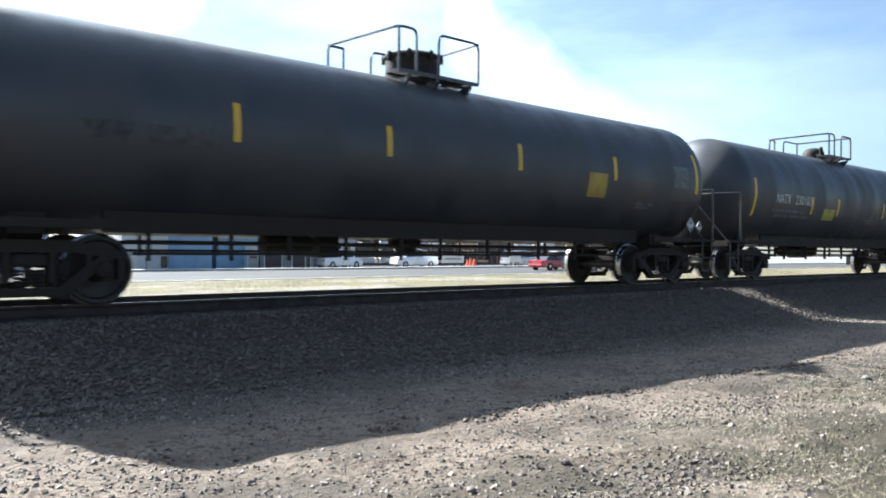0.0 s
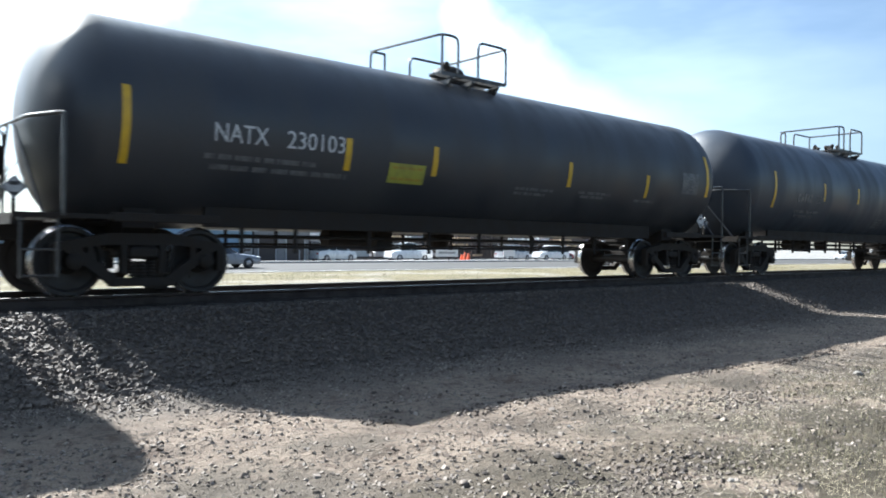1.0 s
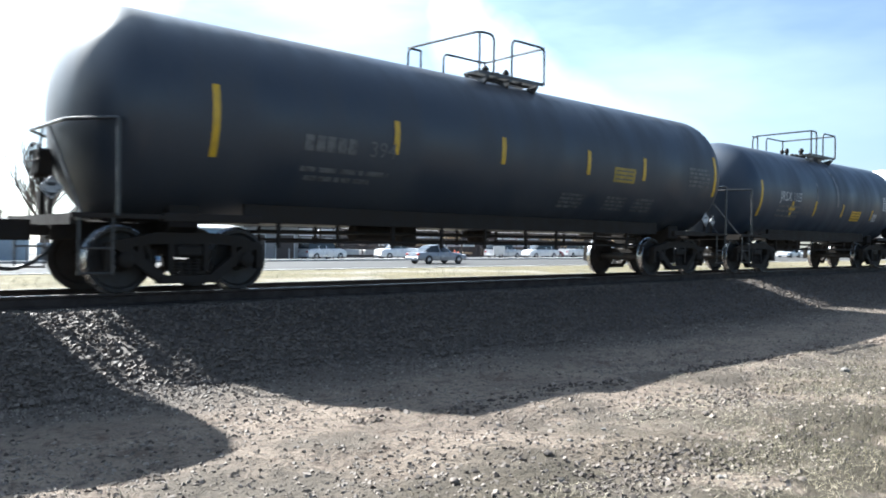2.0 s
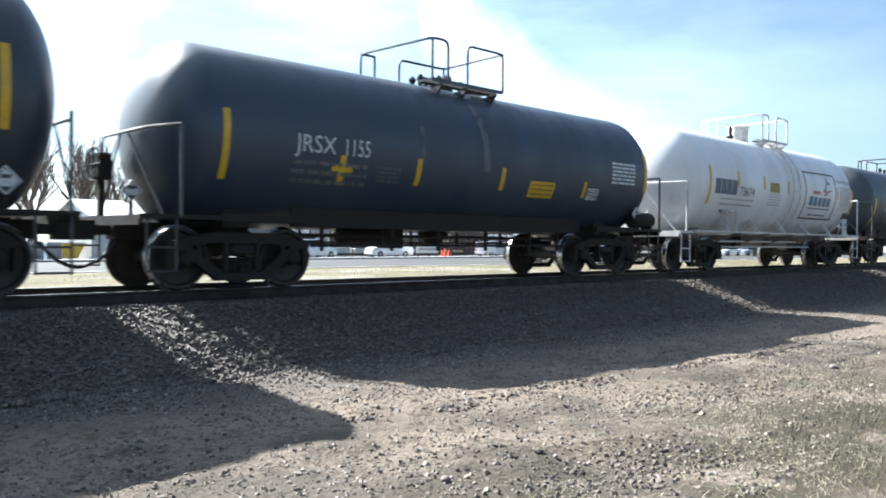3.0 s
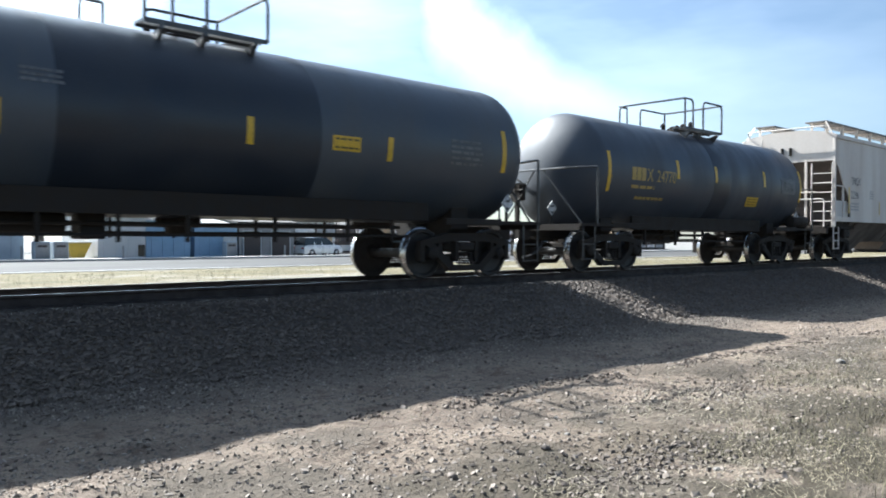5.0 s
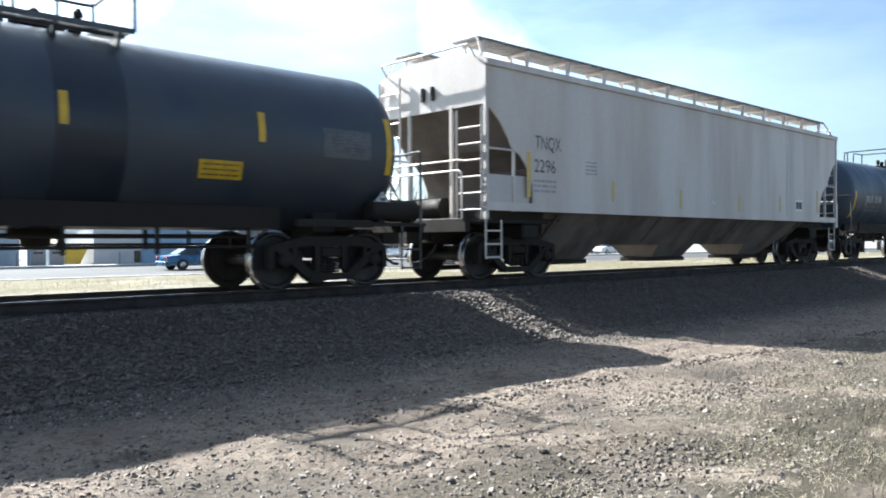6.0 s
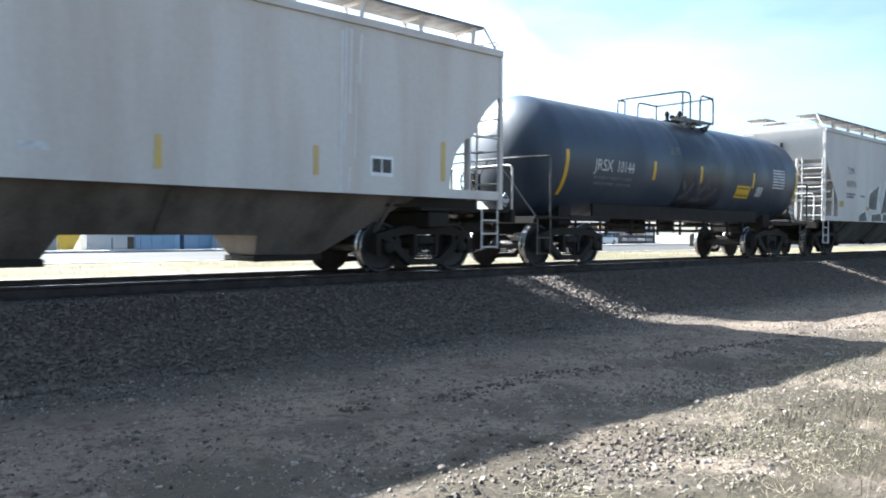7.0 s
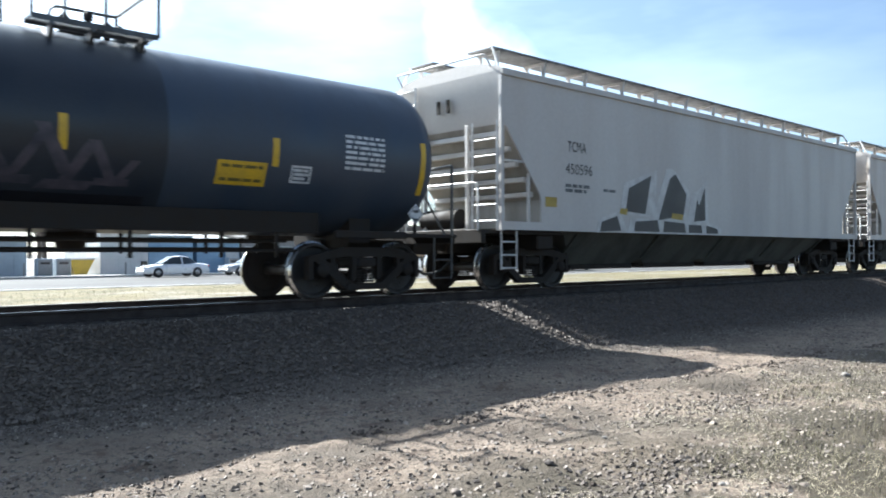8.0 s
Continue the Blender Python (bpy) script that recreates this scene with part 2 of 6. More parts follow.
# ---- mesh tools ----
class Geo:
    """Collects vertices and faces of one mesh."""

    def __init__(self):
        self.v, self.f, self.mi = [], [], []

    def add(self, verts, faces, mi=0):
        k = len(self.v)
        self.v += [tuple(p) for p in verts]
        self.f += [tuple(i + k for i in f) for f in faces]
        self.mi += [mi] * len(faces)
        return self

    def box(self, x0, x1, y0, y1, z0, z1, bevel=0.0, mi=0):
        if bevel <= 0:
            self.add([(x, y, z) for z in (z0, z1) for y in (y0, y1) for x in (x0, x1)],
                     [(0, 2, 3, 1), (4, 5, 7, 6), (0, 1, 5, 4), (2, 6, 7, 3), (0, 4, 6, 2), (1, 3, 7, 5)], mi)
            return self
        b = min(bevel, (x1 - x0) / 2.2, (y1 - y0) / 2.2, (z1 - z0) / 2.2)
        bm = bmesh.new()
        bmesh.ops.create_cube(bm, size=1, matrix=Matrix.Translation(((x0 + x1) / 2, (y0 + y1) / 2, (z0 + z1) / 2)) @ Matrix.Diagonal((x1 - x0, y1 - y0, z1 - z0, 1)))
        bmesh.ops.bevel(bm, geom=bm.edges[:], offset=b, segments=1, affect="EDGES")
        bm.verts.index_update()
        self.add([v.co for v in bm.verts], [[v.index for v in f.verts] for f in bm.faces], mi)
        bm.free()
        return self

    def tube(self, pts, r, seg=6, closed=False, mi=0):
        pts = [Vector(p) for p in pts]
        n = len(pts)
        rings, up = [], Vector((0.13, 0.31, 0.94)).normalized()
        for i, p in enumerate(pts):
            a = pts[(i - 1) % n] if (i > 0 or closed) else p
            b = pts[(i + 1) % n] if (i < n - 1 or closed) else p
            d = (b - a).normalized()
            s = d.cross(up)
            if s.length < 0.05:
                s = d.cross(Vector((1, 0, 0)))
            s.normalize()
            w = s.cross(d)
            rings.append([p + s * r * math.cos(2 * math.pi * k / seg) + w * r * math.sin(2 * math.pi * k / seg) for k in range(seg)])
        faces = []
        for i in range(n if closed else n - 1):
            j = (i + 1) % n
            faces += [(i * seg + k, i * seg + (k + 1) % seg, j * seg + (k + 1) % seg, j * seg + k) for k in range(seg)]
        if not closed:
            faces += [tuple(range(seg))[::-1], tuple((n - 1) * seg + k for k in range(seg))]
        return self.add([v for ring in rings for v in ring], faces, mi)

    def lathe(self, profile, axis="x", seg=32, at=(0, 0, 0), mi=0):
        """profile: (distance along the axis, radius)."""
        vs, fs = [], []
        for h, r in profile:
            for k in range(seg):
                c, s = r * math.cos(2 * math.pi * k / seg), r * math.sin(2 * math.pi * k / seg)
                p = {"x": (h, c, s), "y": (s, h, c), "z": (c, s, h)}[axis]
                vs.append((p[0] + at[0], p[1] + at[1], p[2] + at[2]))
        for i in range(len(profile) - 1):
            fs += [(i * seg + k, (i + 1) * seg + k, (i + 1) * seg + (k + 1) % seg, i * seg + (k + 1) % seg)[::-1] for k in range(seg)]
        fs += [tuple(range(seg)), tuple((len(profile) - 1) * seg + k for k in range(seg))[::-1]]
        return self.add(vs, fs, mi)

    def prism(self, poly, axis, a, b, mi=0):
        """A polygon, extruded along an axis from a to b. poly gives the other two coordinates in xyz order."""
        n = len(poly)
        put = {"x": lambda p, h: (h, p[0], p[1]), "y": lambda p, h: (p[0], h, p[1]), "z": lambda p, h: (p[0], p[1], h)}[axis]
        vs = [put(p, a) for p in poly] + [put(p, b) for p in poly]
        fs = [tuple(range(n)), tuple(range(2 * n - 1, n - 1, -1))] + [(i, n + i, n + (i + 1) % n, (i + 1) % n) for i in range(n)]
        return self.add(vs, fs, mi)

    def mesh(self, name, mats, smooth=35):
        me = bpy.data.meshes.new(name)
        me.from_pydata(self.v, [], self.f)
        bm = bmesh.new()
        bm.from_mesh(me)
        bmesh.ops.recalc_face_normals(bm, faces=bm.faces)
        bm.to_mesh(me)
        bm.free()
        for m in mats if isinstance(mats, (list, tuple)) else [mats]:
            me.materials.append(m)
        me.polygons.foreach_set("material_index", self.mi)
        if smooth:
            me.shade_smooth()
            me.set_sharp_from_angle(angle=radians(smooth))
        return me


def part(name, geo, mats, parent, label="", at=None):
    ob = new(name, geo.mesh(name, mats) if isinstance(geo, Geo) else geo)
    ob.parent = parent
    if at:
        ob.matrix_basis = at
    return tagged(ob, label)


def thing(name, geo, mats, label, category, m=None, group="", kind=""):
    ob = new(name, geo.mesh(name, mats) if isinstance(geo, Geo) else geo)
    if m:
        ob.matrix_basis = m
    return tagged(ob, label, category, group, kind)


def arc(p, q, r, n, c):
    """Points from p to q with corner c rounded."""
    p, q, c = Vector(p), Vector(q), Vector(c)
    a, b = c + (p - c).normalized() * r, c + (q - c).normalized() * r
    return [p] + [(a.lerp(c, i / n)).lerp(c.lerp(b, i / n), i / n) for i in range(n + 1)] + [q]


def bent(pts, r=0.10, n=4):
    """A polyline with rounded corners."""
    pts = [Vector(p) for p in pts]
    out = [pts[0]]
    for a, c, b in zip(pts, pts[1:], pts[2:]):
        ra = min(r, (a - c).length * 0.45, (b - c).length * 0.45)
        out += arc(a, b, ra, n, c)[1:-1]
    return out + [pts[-1]]


def text_geo(words, height, squeeze=1.0, cut=0.06):
    """Flat letters as (vertices, faces), left end and base line at 0, cut into strips so that they can be bent."""
    cu = bpy.data.curves.new("words", "FONT")
    cu.body, cu.size, cu.resolution_u = words, height / 0.70, 3
    ob = bpy.data.objects.new("words", cu)
    me = bpy.data.meshes.new_from_object(ob)
    bm = bmesh.new()
    bm.from_mesh(me)
    bpy.data.objects.remove(ob)
    bpy.data.meshes.remove(me)
    z = cut
    while z < height:
        bmesh.ops.bisect_plane(bm, geom=bm.verts[:] + bm.edges[:] + bm.faces[:], plane_co=(0, z, 0), plane_no=(0, 1, 0))
        z += cut
    bm.verts.index_update()
    out = [(v.co.x * squeeze, v.co.y) for v in bm.verts], [[v.index for v in f.verts] for f in bm.faces]
    bm.free()
    return out


# ---- ground, track bed, road ----
def ground_height(x, y):
    """Level of the ground, metres."""
    z = np.where(y < 13.0, 0.0, np.clip((y - 13.0) / 12.0, 0, 1) * FAR_Z)
    near = np.clip((30 - np.hypot(x, y)) / 20, 0, 1)
    z = z + near * (0.025 * np.sin(x * 0.7 + 1.3 * y) * np.sin(y * 1.9 + 0.4) + 0.015 * np.sin(2.3 * x - 0.8 * y + 1) * np.sin(3.1 * y + 0.3 * x))
    # clods and hollows
    rng = np.random.default_rng(5)
    for k in range(26):
        a, w = rng.uniform(0, 6.283), rng.uniform(3.5, 24)
        z = z + near * (0.013 / w ** .75) * np.sin(w * (x * np.cos(a) + y * np.sin(a)) + rng.uniform(0, 6.283))
    # shallow wheel ruts beside the track
    for c in (4.35, 6.1):
        z = z - 0.03 * near * np.exp(-((y - c - 0.12 * np.sin(x * 0.35)) / 0.22) ** 2)
    return z


def ground_material():
    m = bpy.data.materials.new("dirt_gravel_and_dry_grass")
    m.use_nodes = True
    n, l = m.node_tree.nodes, m.node_tree.links
    b = n["Principled BSDF"]
    co = n.new("ShaderNodeTexCoord")
    sep = n.new("ShaderNodeSeparateXYZ")
    l.new(co.outputs["Object"], sep.inputs[0])

    def tex(scale, detail=5.0, rough=0.6, vec=None):
        t = n.new("ShaderNodeTexNoise")
        t.inputs["Scale"].default_value, t.inputs["Detail"].default_value, t.inputs["Roughness"].default_value = scale, detail, rough
        l.new(vec or co.outputs["Object"], t.inputs["Vector"])
        return t.outputs["Fac"]

    def ramp(v, a, c):
        r = n.new("ShaderNodeMapRange")
        r.interpolation_type = "SMOOTHSTEP"
        r.inputs["From Min"].default_value, r.inputs["From Max"].default_value = a, c
        l.new(v, r.inputs["Value"])
        return r.outputs["Result"]

    def calc(op, a, c):
        r = n.new("ShaderNodeMath")
        r.operation = op
        for i, v in enumerate((a, c)):
            if isinstance(v, float):
                r.inputs[i].default_value = v
            else:
                l.new(v, r.inputs[i])
        return r.outputs[0]

    def blend(f, a, c):
        r = n.new("ShaderNodeMix")
        r.data_type = "RGBA"
        l.new(f, r.inputs["Factor"])
        for key, v in (("A", a), ("B", c)):
            if isinstance(v, tuple):
                r.inputs[key].default_value = (*v, 1)
            else:
                l.new(v, r.inputs[key])
        return r.outputs["Result"]

    y = sep.outputs["Y"]
    wob = calc("ADD", y, calc("MULTIPLY", tex(0.35), 2.2))
    # packed tan dirt, grey gravelly strips along the track, olive dry grass nearer the camera
    dirt = blend(ramp(tex(1.1), 0.4, 0.65), (0.195, 0.155, 0.120), (0.135, 0.106, 0.083))
    dirt = blend(calc("MULTIPLY", ramp(tex(5.5, 6, 0.65), 0.52, 0.62), 0.75), dirt, (0.078, 0.055, 0.041))
    dirt = blend(ramp(tex(16, 5, 0.7), 0.52, 0.64), dirt, (0.075, 0.062, 0.05))
    strip = calc("MULTIPLY", ramp(tex(0.55, 6), 0.44, 0.56), calc("SUBTRACT", 1.0, ramp(wob, 5.6, 6.6)))
    dirt = blend(calc("MULTIPLY", strip, 0.9), dirt, (0.080, 0.067, 0.052))
    cinder = calc("MULTIPLY", ramp(calc("ADD", y, calc("MULTIPLY", tex(1.3, 5), 1.6)), 6.9, 8.3), 0.9)
    dirt = blend(cinder, dirt, (0.098, 0.083, 0.069))
    grass_mask = calc("MULTIPLY", calc("SUBTRACT", 1.0, ramp(wob, 3.6, 5.7)), ramp(tex(0.9, 7), 0.38, 0.52))
    dirt = blend(calc("MULTIPLY", grass_mask, 0.92), dirt, (0.050, 0.042, 0.028))
    far = blend(ramp(tex(0.6, 8), 0.42, 0.62), (0.145, 0.122, 0.066), (0.112, 0.098, 0.055))
    far = blend(ramp(tex(0.16, 4), 0.5, 0.65), far, (0.21, 0.19, 0.15))
    col = blend(ramp(y, 13.0, 14.5), dirt, far)
    col = blend(ramp(y, 57.5, 59.0), col, (0.18, 0.175, 0.165))
    hs = n.new("ShaderNodeHueSaturation")
    l.new(col, hs.inputs["Color"])
    grain = n.new("ShaderNodeMapRange")
    grain.inputs["From Min"].default_value, grain.inputs["From Max"].default_value = 0.3, 0.7
    grain.inputs["To Min"].default_value, grain.inputs["To Max"].default_value = 0.68, 1.32
    l.new(tex(55, 4, 0.7), grain.inputs["Value"])
    l.new(grain.outputs["Result"], hs.inputs["Value"])
    l.new(hs.outputs["Color"], b.inputs["Base Color"])
    b.inputs["Roughness"].default_value = 0.95
    b.inputs["Specular IOR Level"].default_value = 0.2
    bp = n.new("ShaderNodeBump")
    bp.inputs["Strength"].default_value, bp.inputs["Distance"].default_value = 1.0, 0.04
    l.new(calc("ADD", tex(22, 5, 0.7), calc("MULTIPLY", tex(4, 3), 1.5)), bp.inputs["Height"])
    l.new(bp.outputs["Normal"], b.inputs["Normal"])
    return m


def spaced(near, far, step, grow):
    out, s = [near], step
    while out[-1] < far:
        s *= grow
        out.append(out[-1] + s)
    return out


gx = np.array([-v for v in spaced(4, 2500, 0.25, 1.25)][::-1] + list(np.arange(-3.8, 1, 0.16)) + list(np.arange(1.0, 16, 0.075)) + list(np.arange(16, 26, 0.16)) + spaced(26, 2500, 0.16, 1.12))
gy = np.array([-v for v in spaced(2, 2500, 0.25, 1.25)][::-1] + list(np.arange(-1.8, 9, 0.07)) + spaced(9, 2500, 0.2, 1.15))
GX, GY = np.meshgrid(gx, gy)
GZ = ground_height(GX, GY)
me = bpy.data.meshes.new("ground")
nx, ny = len(gx), len(gy)
ids = np.arange(nx * ny).reshape(ny, nx)
quads = np.stack([ids[:-1, :-1], ids[:-1, 1:], ids[1:, 1:], ids[1:, :-1]], -1).reshape(-1, 4)
me.from_pydata(np.stack([GX, GY, GZ], -1).reshape(-1, 3).tolist(), [], quads.tolist())
me.materials.append(ground_material())
me.shade_smooth()
thing("ground", me, None, "tan dirt and gravel with dry grass beside the railway", "ground", kind="structure")

X0, X1 = -160.0, 420.0
BALLAST = material("dark_grey_ballast", (0.052, 0.039, 0.030), 0.9, dirt=(0.039, 0.030, 0.023), amount=0.8, scale=2.5, fine=24, bump=0.8, spread=0.25)
STONE = material("crushed_grey_stone", (0.098, 0.078, 0.062), 0.85, dirt=(0.065, 0.051, 0.040), amount=0.6, scale=8, fine=60, bump=0.2, random_tint=0.28)
PEBBLE = material("tan_and_grey_pebbles", (0.195, 0.164, 0.135), 0.9, dirt=(0.08, 0.066, 0.055), amount=0.6, scale=8, fine=60, bump=0.2, random_tint=0.42)
SLEEPER = material("creosoted_timber", (0.06, 0.048, 0.038), 0.85, dirt=(0.11, 0.10, 0.09), scale=3, fine=30, bump=0.4, stretch=(6, 0.6, 1))
ASPHALT = material("worn_asphalt", (0.057, 0.055, 0.052), 0.92, dirt=(0.044, 0.042, 0.040), amount=0.6, scale=0.5, fine=30, bump=0.2, stretch=(0.15, 1, 1), spec=0.2)
CONCRETE = material("pale_concrete", (0.34, 0.335, 0.32), 0.8, dirt=(0.25, 0.24, 0.22), scale=1.5, fine=30, bump=0.15)

TOE, SHOULDER = 3.6, 1.75     # half widths of the ballast bed, bottom and top
BED_Z = RAIL_Z - 0.172
bed = Geo().prism([(TRACK_Y - TOE, -0.1), (TRACK_Y - TOE, 0.0), (TRACK_Y - SHOULDER, BED_Z), (TRACK_Y + SHOULDER, BED_Z), (TRACK_Y + TOE - 0.4, 0.05), (TRACK_Y + TOE - 0.4, -0.3)], "x", X0, X1)
ballast_bed = thing("ballast_bed", bed, BALLAST, "dark grey crushed stone bed under the railway track", "ballast", kind="structure")


def stones(name, count, place, sizes, mat, label, category, seed):
    """Many small angular stones in one mesh. place(rng, n) gives x, y, z."""
    rng = np.random.default_rng(seed)
    x, y, z = place(rng, count)
    r = sizes[0] + (sizes[1] - sizes[0]) * rng.random(len(x)) ** 2
    base = np.array([(1, 0, -.2), (.2, 1, -.1), (-1, .1, -.2), (-.1, -1, -.1), (.5, .4, .7), (-.5, -.3, .75), (0, 0, -.8)], float)
    faces = np.array([(0, 1, 4), (1, 5, 4), (1, 2, 5), (2, 3, 5), (3, 4, 5), (3, 0, 4), (1, 0, 6), (2, 1, 6), (3, 2, 6), (0, 3, 6)])
    n = len(x)
    ang = rng.random(n) * 6.283
    v = base[None] * (1 + 0.35 * (rng.random((n, 7, 3)) - .5)) * (r[:, None, None] * (0.75 + 0.5 * rng.random((n, 1, 3))))
    c, s = np.cos(ang)[:, None], np.sin(ang)[:, None]
    tilt = (rng.random((n, 1)) - .5) * 1.6
    vx, vy, vz = v[..., 0] * c - v[..., 1] * s, v[..., 0] * s + v[..., 1] * c, v[..., 2] * 0.8
    vy, vz = vy * np.cos(tilt) - vz * np.sin(tilt), vy * np.sin(tilt) + vz * np.cos(tilt)
    pts = np.stack([vx + x[:, None], vy + y[:, None], vz + z[:, None]], -1).reshape(-1, 3)
    fs = (faces[None] + 7 * np.arange(n)[:, None, None]).reshape(-1, 3)
    me = bpy.data.meshes.new(name)
    me.from_pydata(pts.tolist(), [], fs.tolist())
    me.materials.append(mat)
    return thing(name, me, None, label, category, kind="stuff")


def bed_level(y):
    d = np.abs(y - TRACK_Y)
    return np.clip((TOE - d) / (TOE - SHOULDER), 0, 1) * BED_Z


def on_bed(rng, n):
    x = 1.0 + 44 * rng.random(n) ** 1.6
    y = TRACK_Y - 1.3 - 2.55 * rng.random(n) ** 0.9
    return x, y, bed_level(y) + 0.008


def far_bed(rng, n):
    x = 30 + 60 * rng.random(n)
    y = TRACK_Y - 1.3 - 2.4 * rng.random(n)
    return x, y, bed_level(y) + 0.01


def between(rng, n):
    x = 1.0 + 40 * rng.random(n)
    y = TRACK_Y - 1.3 + 2.6 * rng.random(n)
    return x, y, bed_level(y) - 0.005


stones("ballast_stones", 34000, on_bed, (0.018, 0.042), STONE, "grey angular ballast stones on the track shoulder", "ballast", 3)
stones("far_ballast_stones", 6000, far_bed, (0.03, 0.06), STONE, "grey angular ballast stones farther down the track", "ballast", 4)
stones("crib_stones", 9000, between, (0.02, 0.042), STONE, "grey ballast stones between the sleepers", "ballast", 5)


def on_dirt(rng, n):
    x = 0.3 + 22 * rng.random(n) ** 1.5
    y = 2.2 + 6.0 * rng.random(n)
    keep = np.sin(x * 1.7 + 2 * y) + np.sin(2.9 * y - x) + rng.random(len(x)) * 3 > 0.9
    x, y = x[keep], y[keep]
    return x, y, ground_height(x, y) + 0.002


def spill(rng, n):
    x = 0.5 + 26 * rng.random(n) ** 1.4
    y = TRACK_Y - TOE - np.abs(rng.normal(0, 0.55, n))
    return x, y, ground_height(x, y) + 0.004


stones("pebbles", 30000, on_dirt, (0.005, 0.022), PEBBLE, "small tan and grey pebbles strewn on the dirt", "gravel", 7)
stones("loose_stones", 1500, on_dirt, (0.016, 0.036), PEBBLE, "larger loose stones on the dirt", "gravel", 8)
CLOD = material("dark_brown_clods", (0.05, 0.037, 0.028), 0.95, dirt=(0.085, 0.065, 0.05), amount=0.6, scale=8, fine=60, bump=0.3, random_tint=0.4)
stones("dirt_clods", 2600, on_dirt, (0.010, 0.030), CLOD, "dark brown clods and bits of wood on the dirt", "clods", 11)


def along_rut(rng, n):
    """A dark line of earth and bark beside the wheel rut."""
    x = 4.0 + 10.5 * rng.random(n) ** 1.2
    y = 5.25 - .055 * (x - 6) + .10 * np.sin(x * 2.1) + rng.normal(0, .07, n)
    keep = np.sin(x * 1.3 + .5) + np.sin(x * 3.7) > -.5
    x, y = x[keep], y[keep]
    return x, y, ground_height(x, y) + .003


def rubble(rng, n):
    """Two loose heaps of broken stone on the verge."""
    k = rng.random(n) < .5
    x = np.where(k, rng.normal(4.6, .55, n), rng.normal(7.6, .8, n))
    y = np.where(k, rng.normal(3.05, .22, n), rng.normal(4.05, .25, n))
    return x, y, ground_height(x, y) + .004


stones("rut_clods", 900, along_rut, (0.010, 0.030), CLOD, "dark line of earth clods beside a wheel rut", "clods", 31)
stones("verge_rubble", 1300, rubble, (0.008, 0.028), STONE, "loose broken grey stone on the verge", "gravel", 32)
stones("spilled_ballast", 8000, spill, (0.010, 0.030), STONE, "ballast stones spilled at the toe of the bed", "gravel", 9)

def rock(x, y, r, dark, seed):
    """One lone stone, half sunk in the dirt."""
    rng = random.Random(seed)
    bm = bmesh.new()
    bmesh.ops.create_icosphere(bm, subdivisions=2, radius=1)
    for v in bm.verts:
        v.co *= 1 + 0.28 * noise.noise(v.co * 1.7 + Vector((seed * 3.1, 0, 0)))
        v.co = Vector((v.co.x * r * 1.25, v.co.y * r, v.co.z * r * .75))
    bm.verts.index_update()
    g = Geo().add([v.co for v in bm.verts], [[v.index for v in f.verts] for f in bm.faces])
    bm.free()
    z = float(ground_height(np.array(x), np.array(y)))
    thing("stone", g, STONE if dark else PALE_STONE, "dark lone stone lying on the dirt" if dark else "pale lone stone lying on the dirt", "stone", pose(x, y, z + r * .3, 0, 0, rng.uniform(0, 360)), "lone stones")


PALE_STONE = material("pale_limestone", (0.155, 0.143, 0.128), 0.9, dirt=(0.11, 0.10, 0.09), scale=8, fine=50, bump=0.2)
for k, (x, y, r, dark) in enumerate(((3.43, 3.59, 0.045, True), (5.45, 4.39, 0.035, False), (4.84, 3.79, 0.035, False), (4.88, 2.58, 0.04, False), (10.32, 3.83, 0.09, False), (7.58, 5.23, 0.04, True), (5.42, 3.9, 0.035, False), (4.63, 4.37, 0.03, True), (4.41, 3.65, 0.04, True), (6.62, 3.65, 0.045, True))):
    rock(x, y, r * (.75 if dark else .55), dark, k + 1)


rail_profile = [(-.07, 0), (.07, 0), (.07, .012), (.012, .035), (.012, .125), (.037, .14), (.037, .172), (-.037, .172), (-.037, .14), (-.012, .125), (-.012, .035), (-.07, .012)]
track = tagged(new("track"), "standard gauge railway track on timber sleepers", "railway track", kind="structure")
for side in (-1, 1):
    cy = TRACK_Y + side * 0.7525
    g = Geo().prism([(cy + a, RAIL_Z - 0.172 + b) for a, b in rail_profile], "x", X0, X1)
    g.mi = [1 if abs(g.v[f[0]][2] - RAIL_Z) < 1e-4 and abs(g.v[f[2]][2] - RAIL_Z) < 1e-4 and len(f) == 4 else 0 for f in g.f]
    part("rail", g, [RUST, RAIL_TOP], track, "rusty steel rail with polished head")
tie = Geo().box(-.115, .115, -1.3, 1.3, -.18, 0, 0.012).mesh("sleeper", SLEEPER)
for k in range(280):
    ob = part("sleeper", tie, None, track, at=pose(-12 + 0.508 * k, TRACK_Y + 0.01 * math.sin(k * 2.1), RAIL_Z - 0.165, 0, 0, 1.2 * math.sin(k * 1.7)))

road = Geo().prism([(39.0, FAR_Z - .2), (39.0, FAR_Z + .02), (47.5, FAR_Z + .10), (56.0, FAR_Z + .02), (56.0, FAR_Z - .2)], "x", -900, 900)
thing("road", road, ASPHALT, "grey worn asphalt road beyond the railway", "road", kind="structure")
kerb = Geo().box(-900, 900, 56.0, 57.6, FAR_Z - .2, FAR_Z + .17, 0.02)
thing("pavement", kerb, CONCRETE, "pale concrete kerb and pavement along the road", "pavement", kind="structure")
PAINT = material("white_road_paint", (0.7, 0.7, 0.68), 0.7, dirt=(0.4, 0.4, 0.38), scale=2, bump=0.05)
line = Geo().box(-300, 600, 39.5, 39.65, FAR_Z + .02, FAR_Z + .031)
thing("road_edge_line", line, PAINT, "white painted edge line on the road", "road marking", kind="structure")


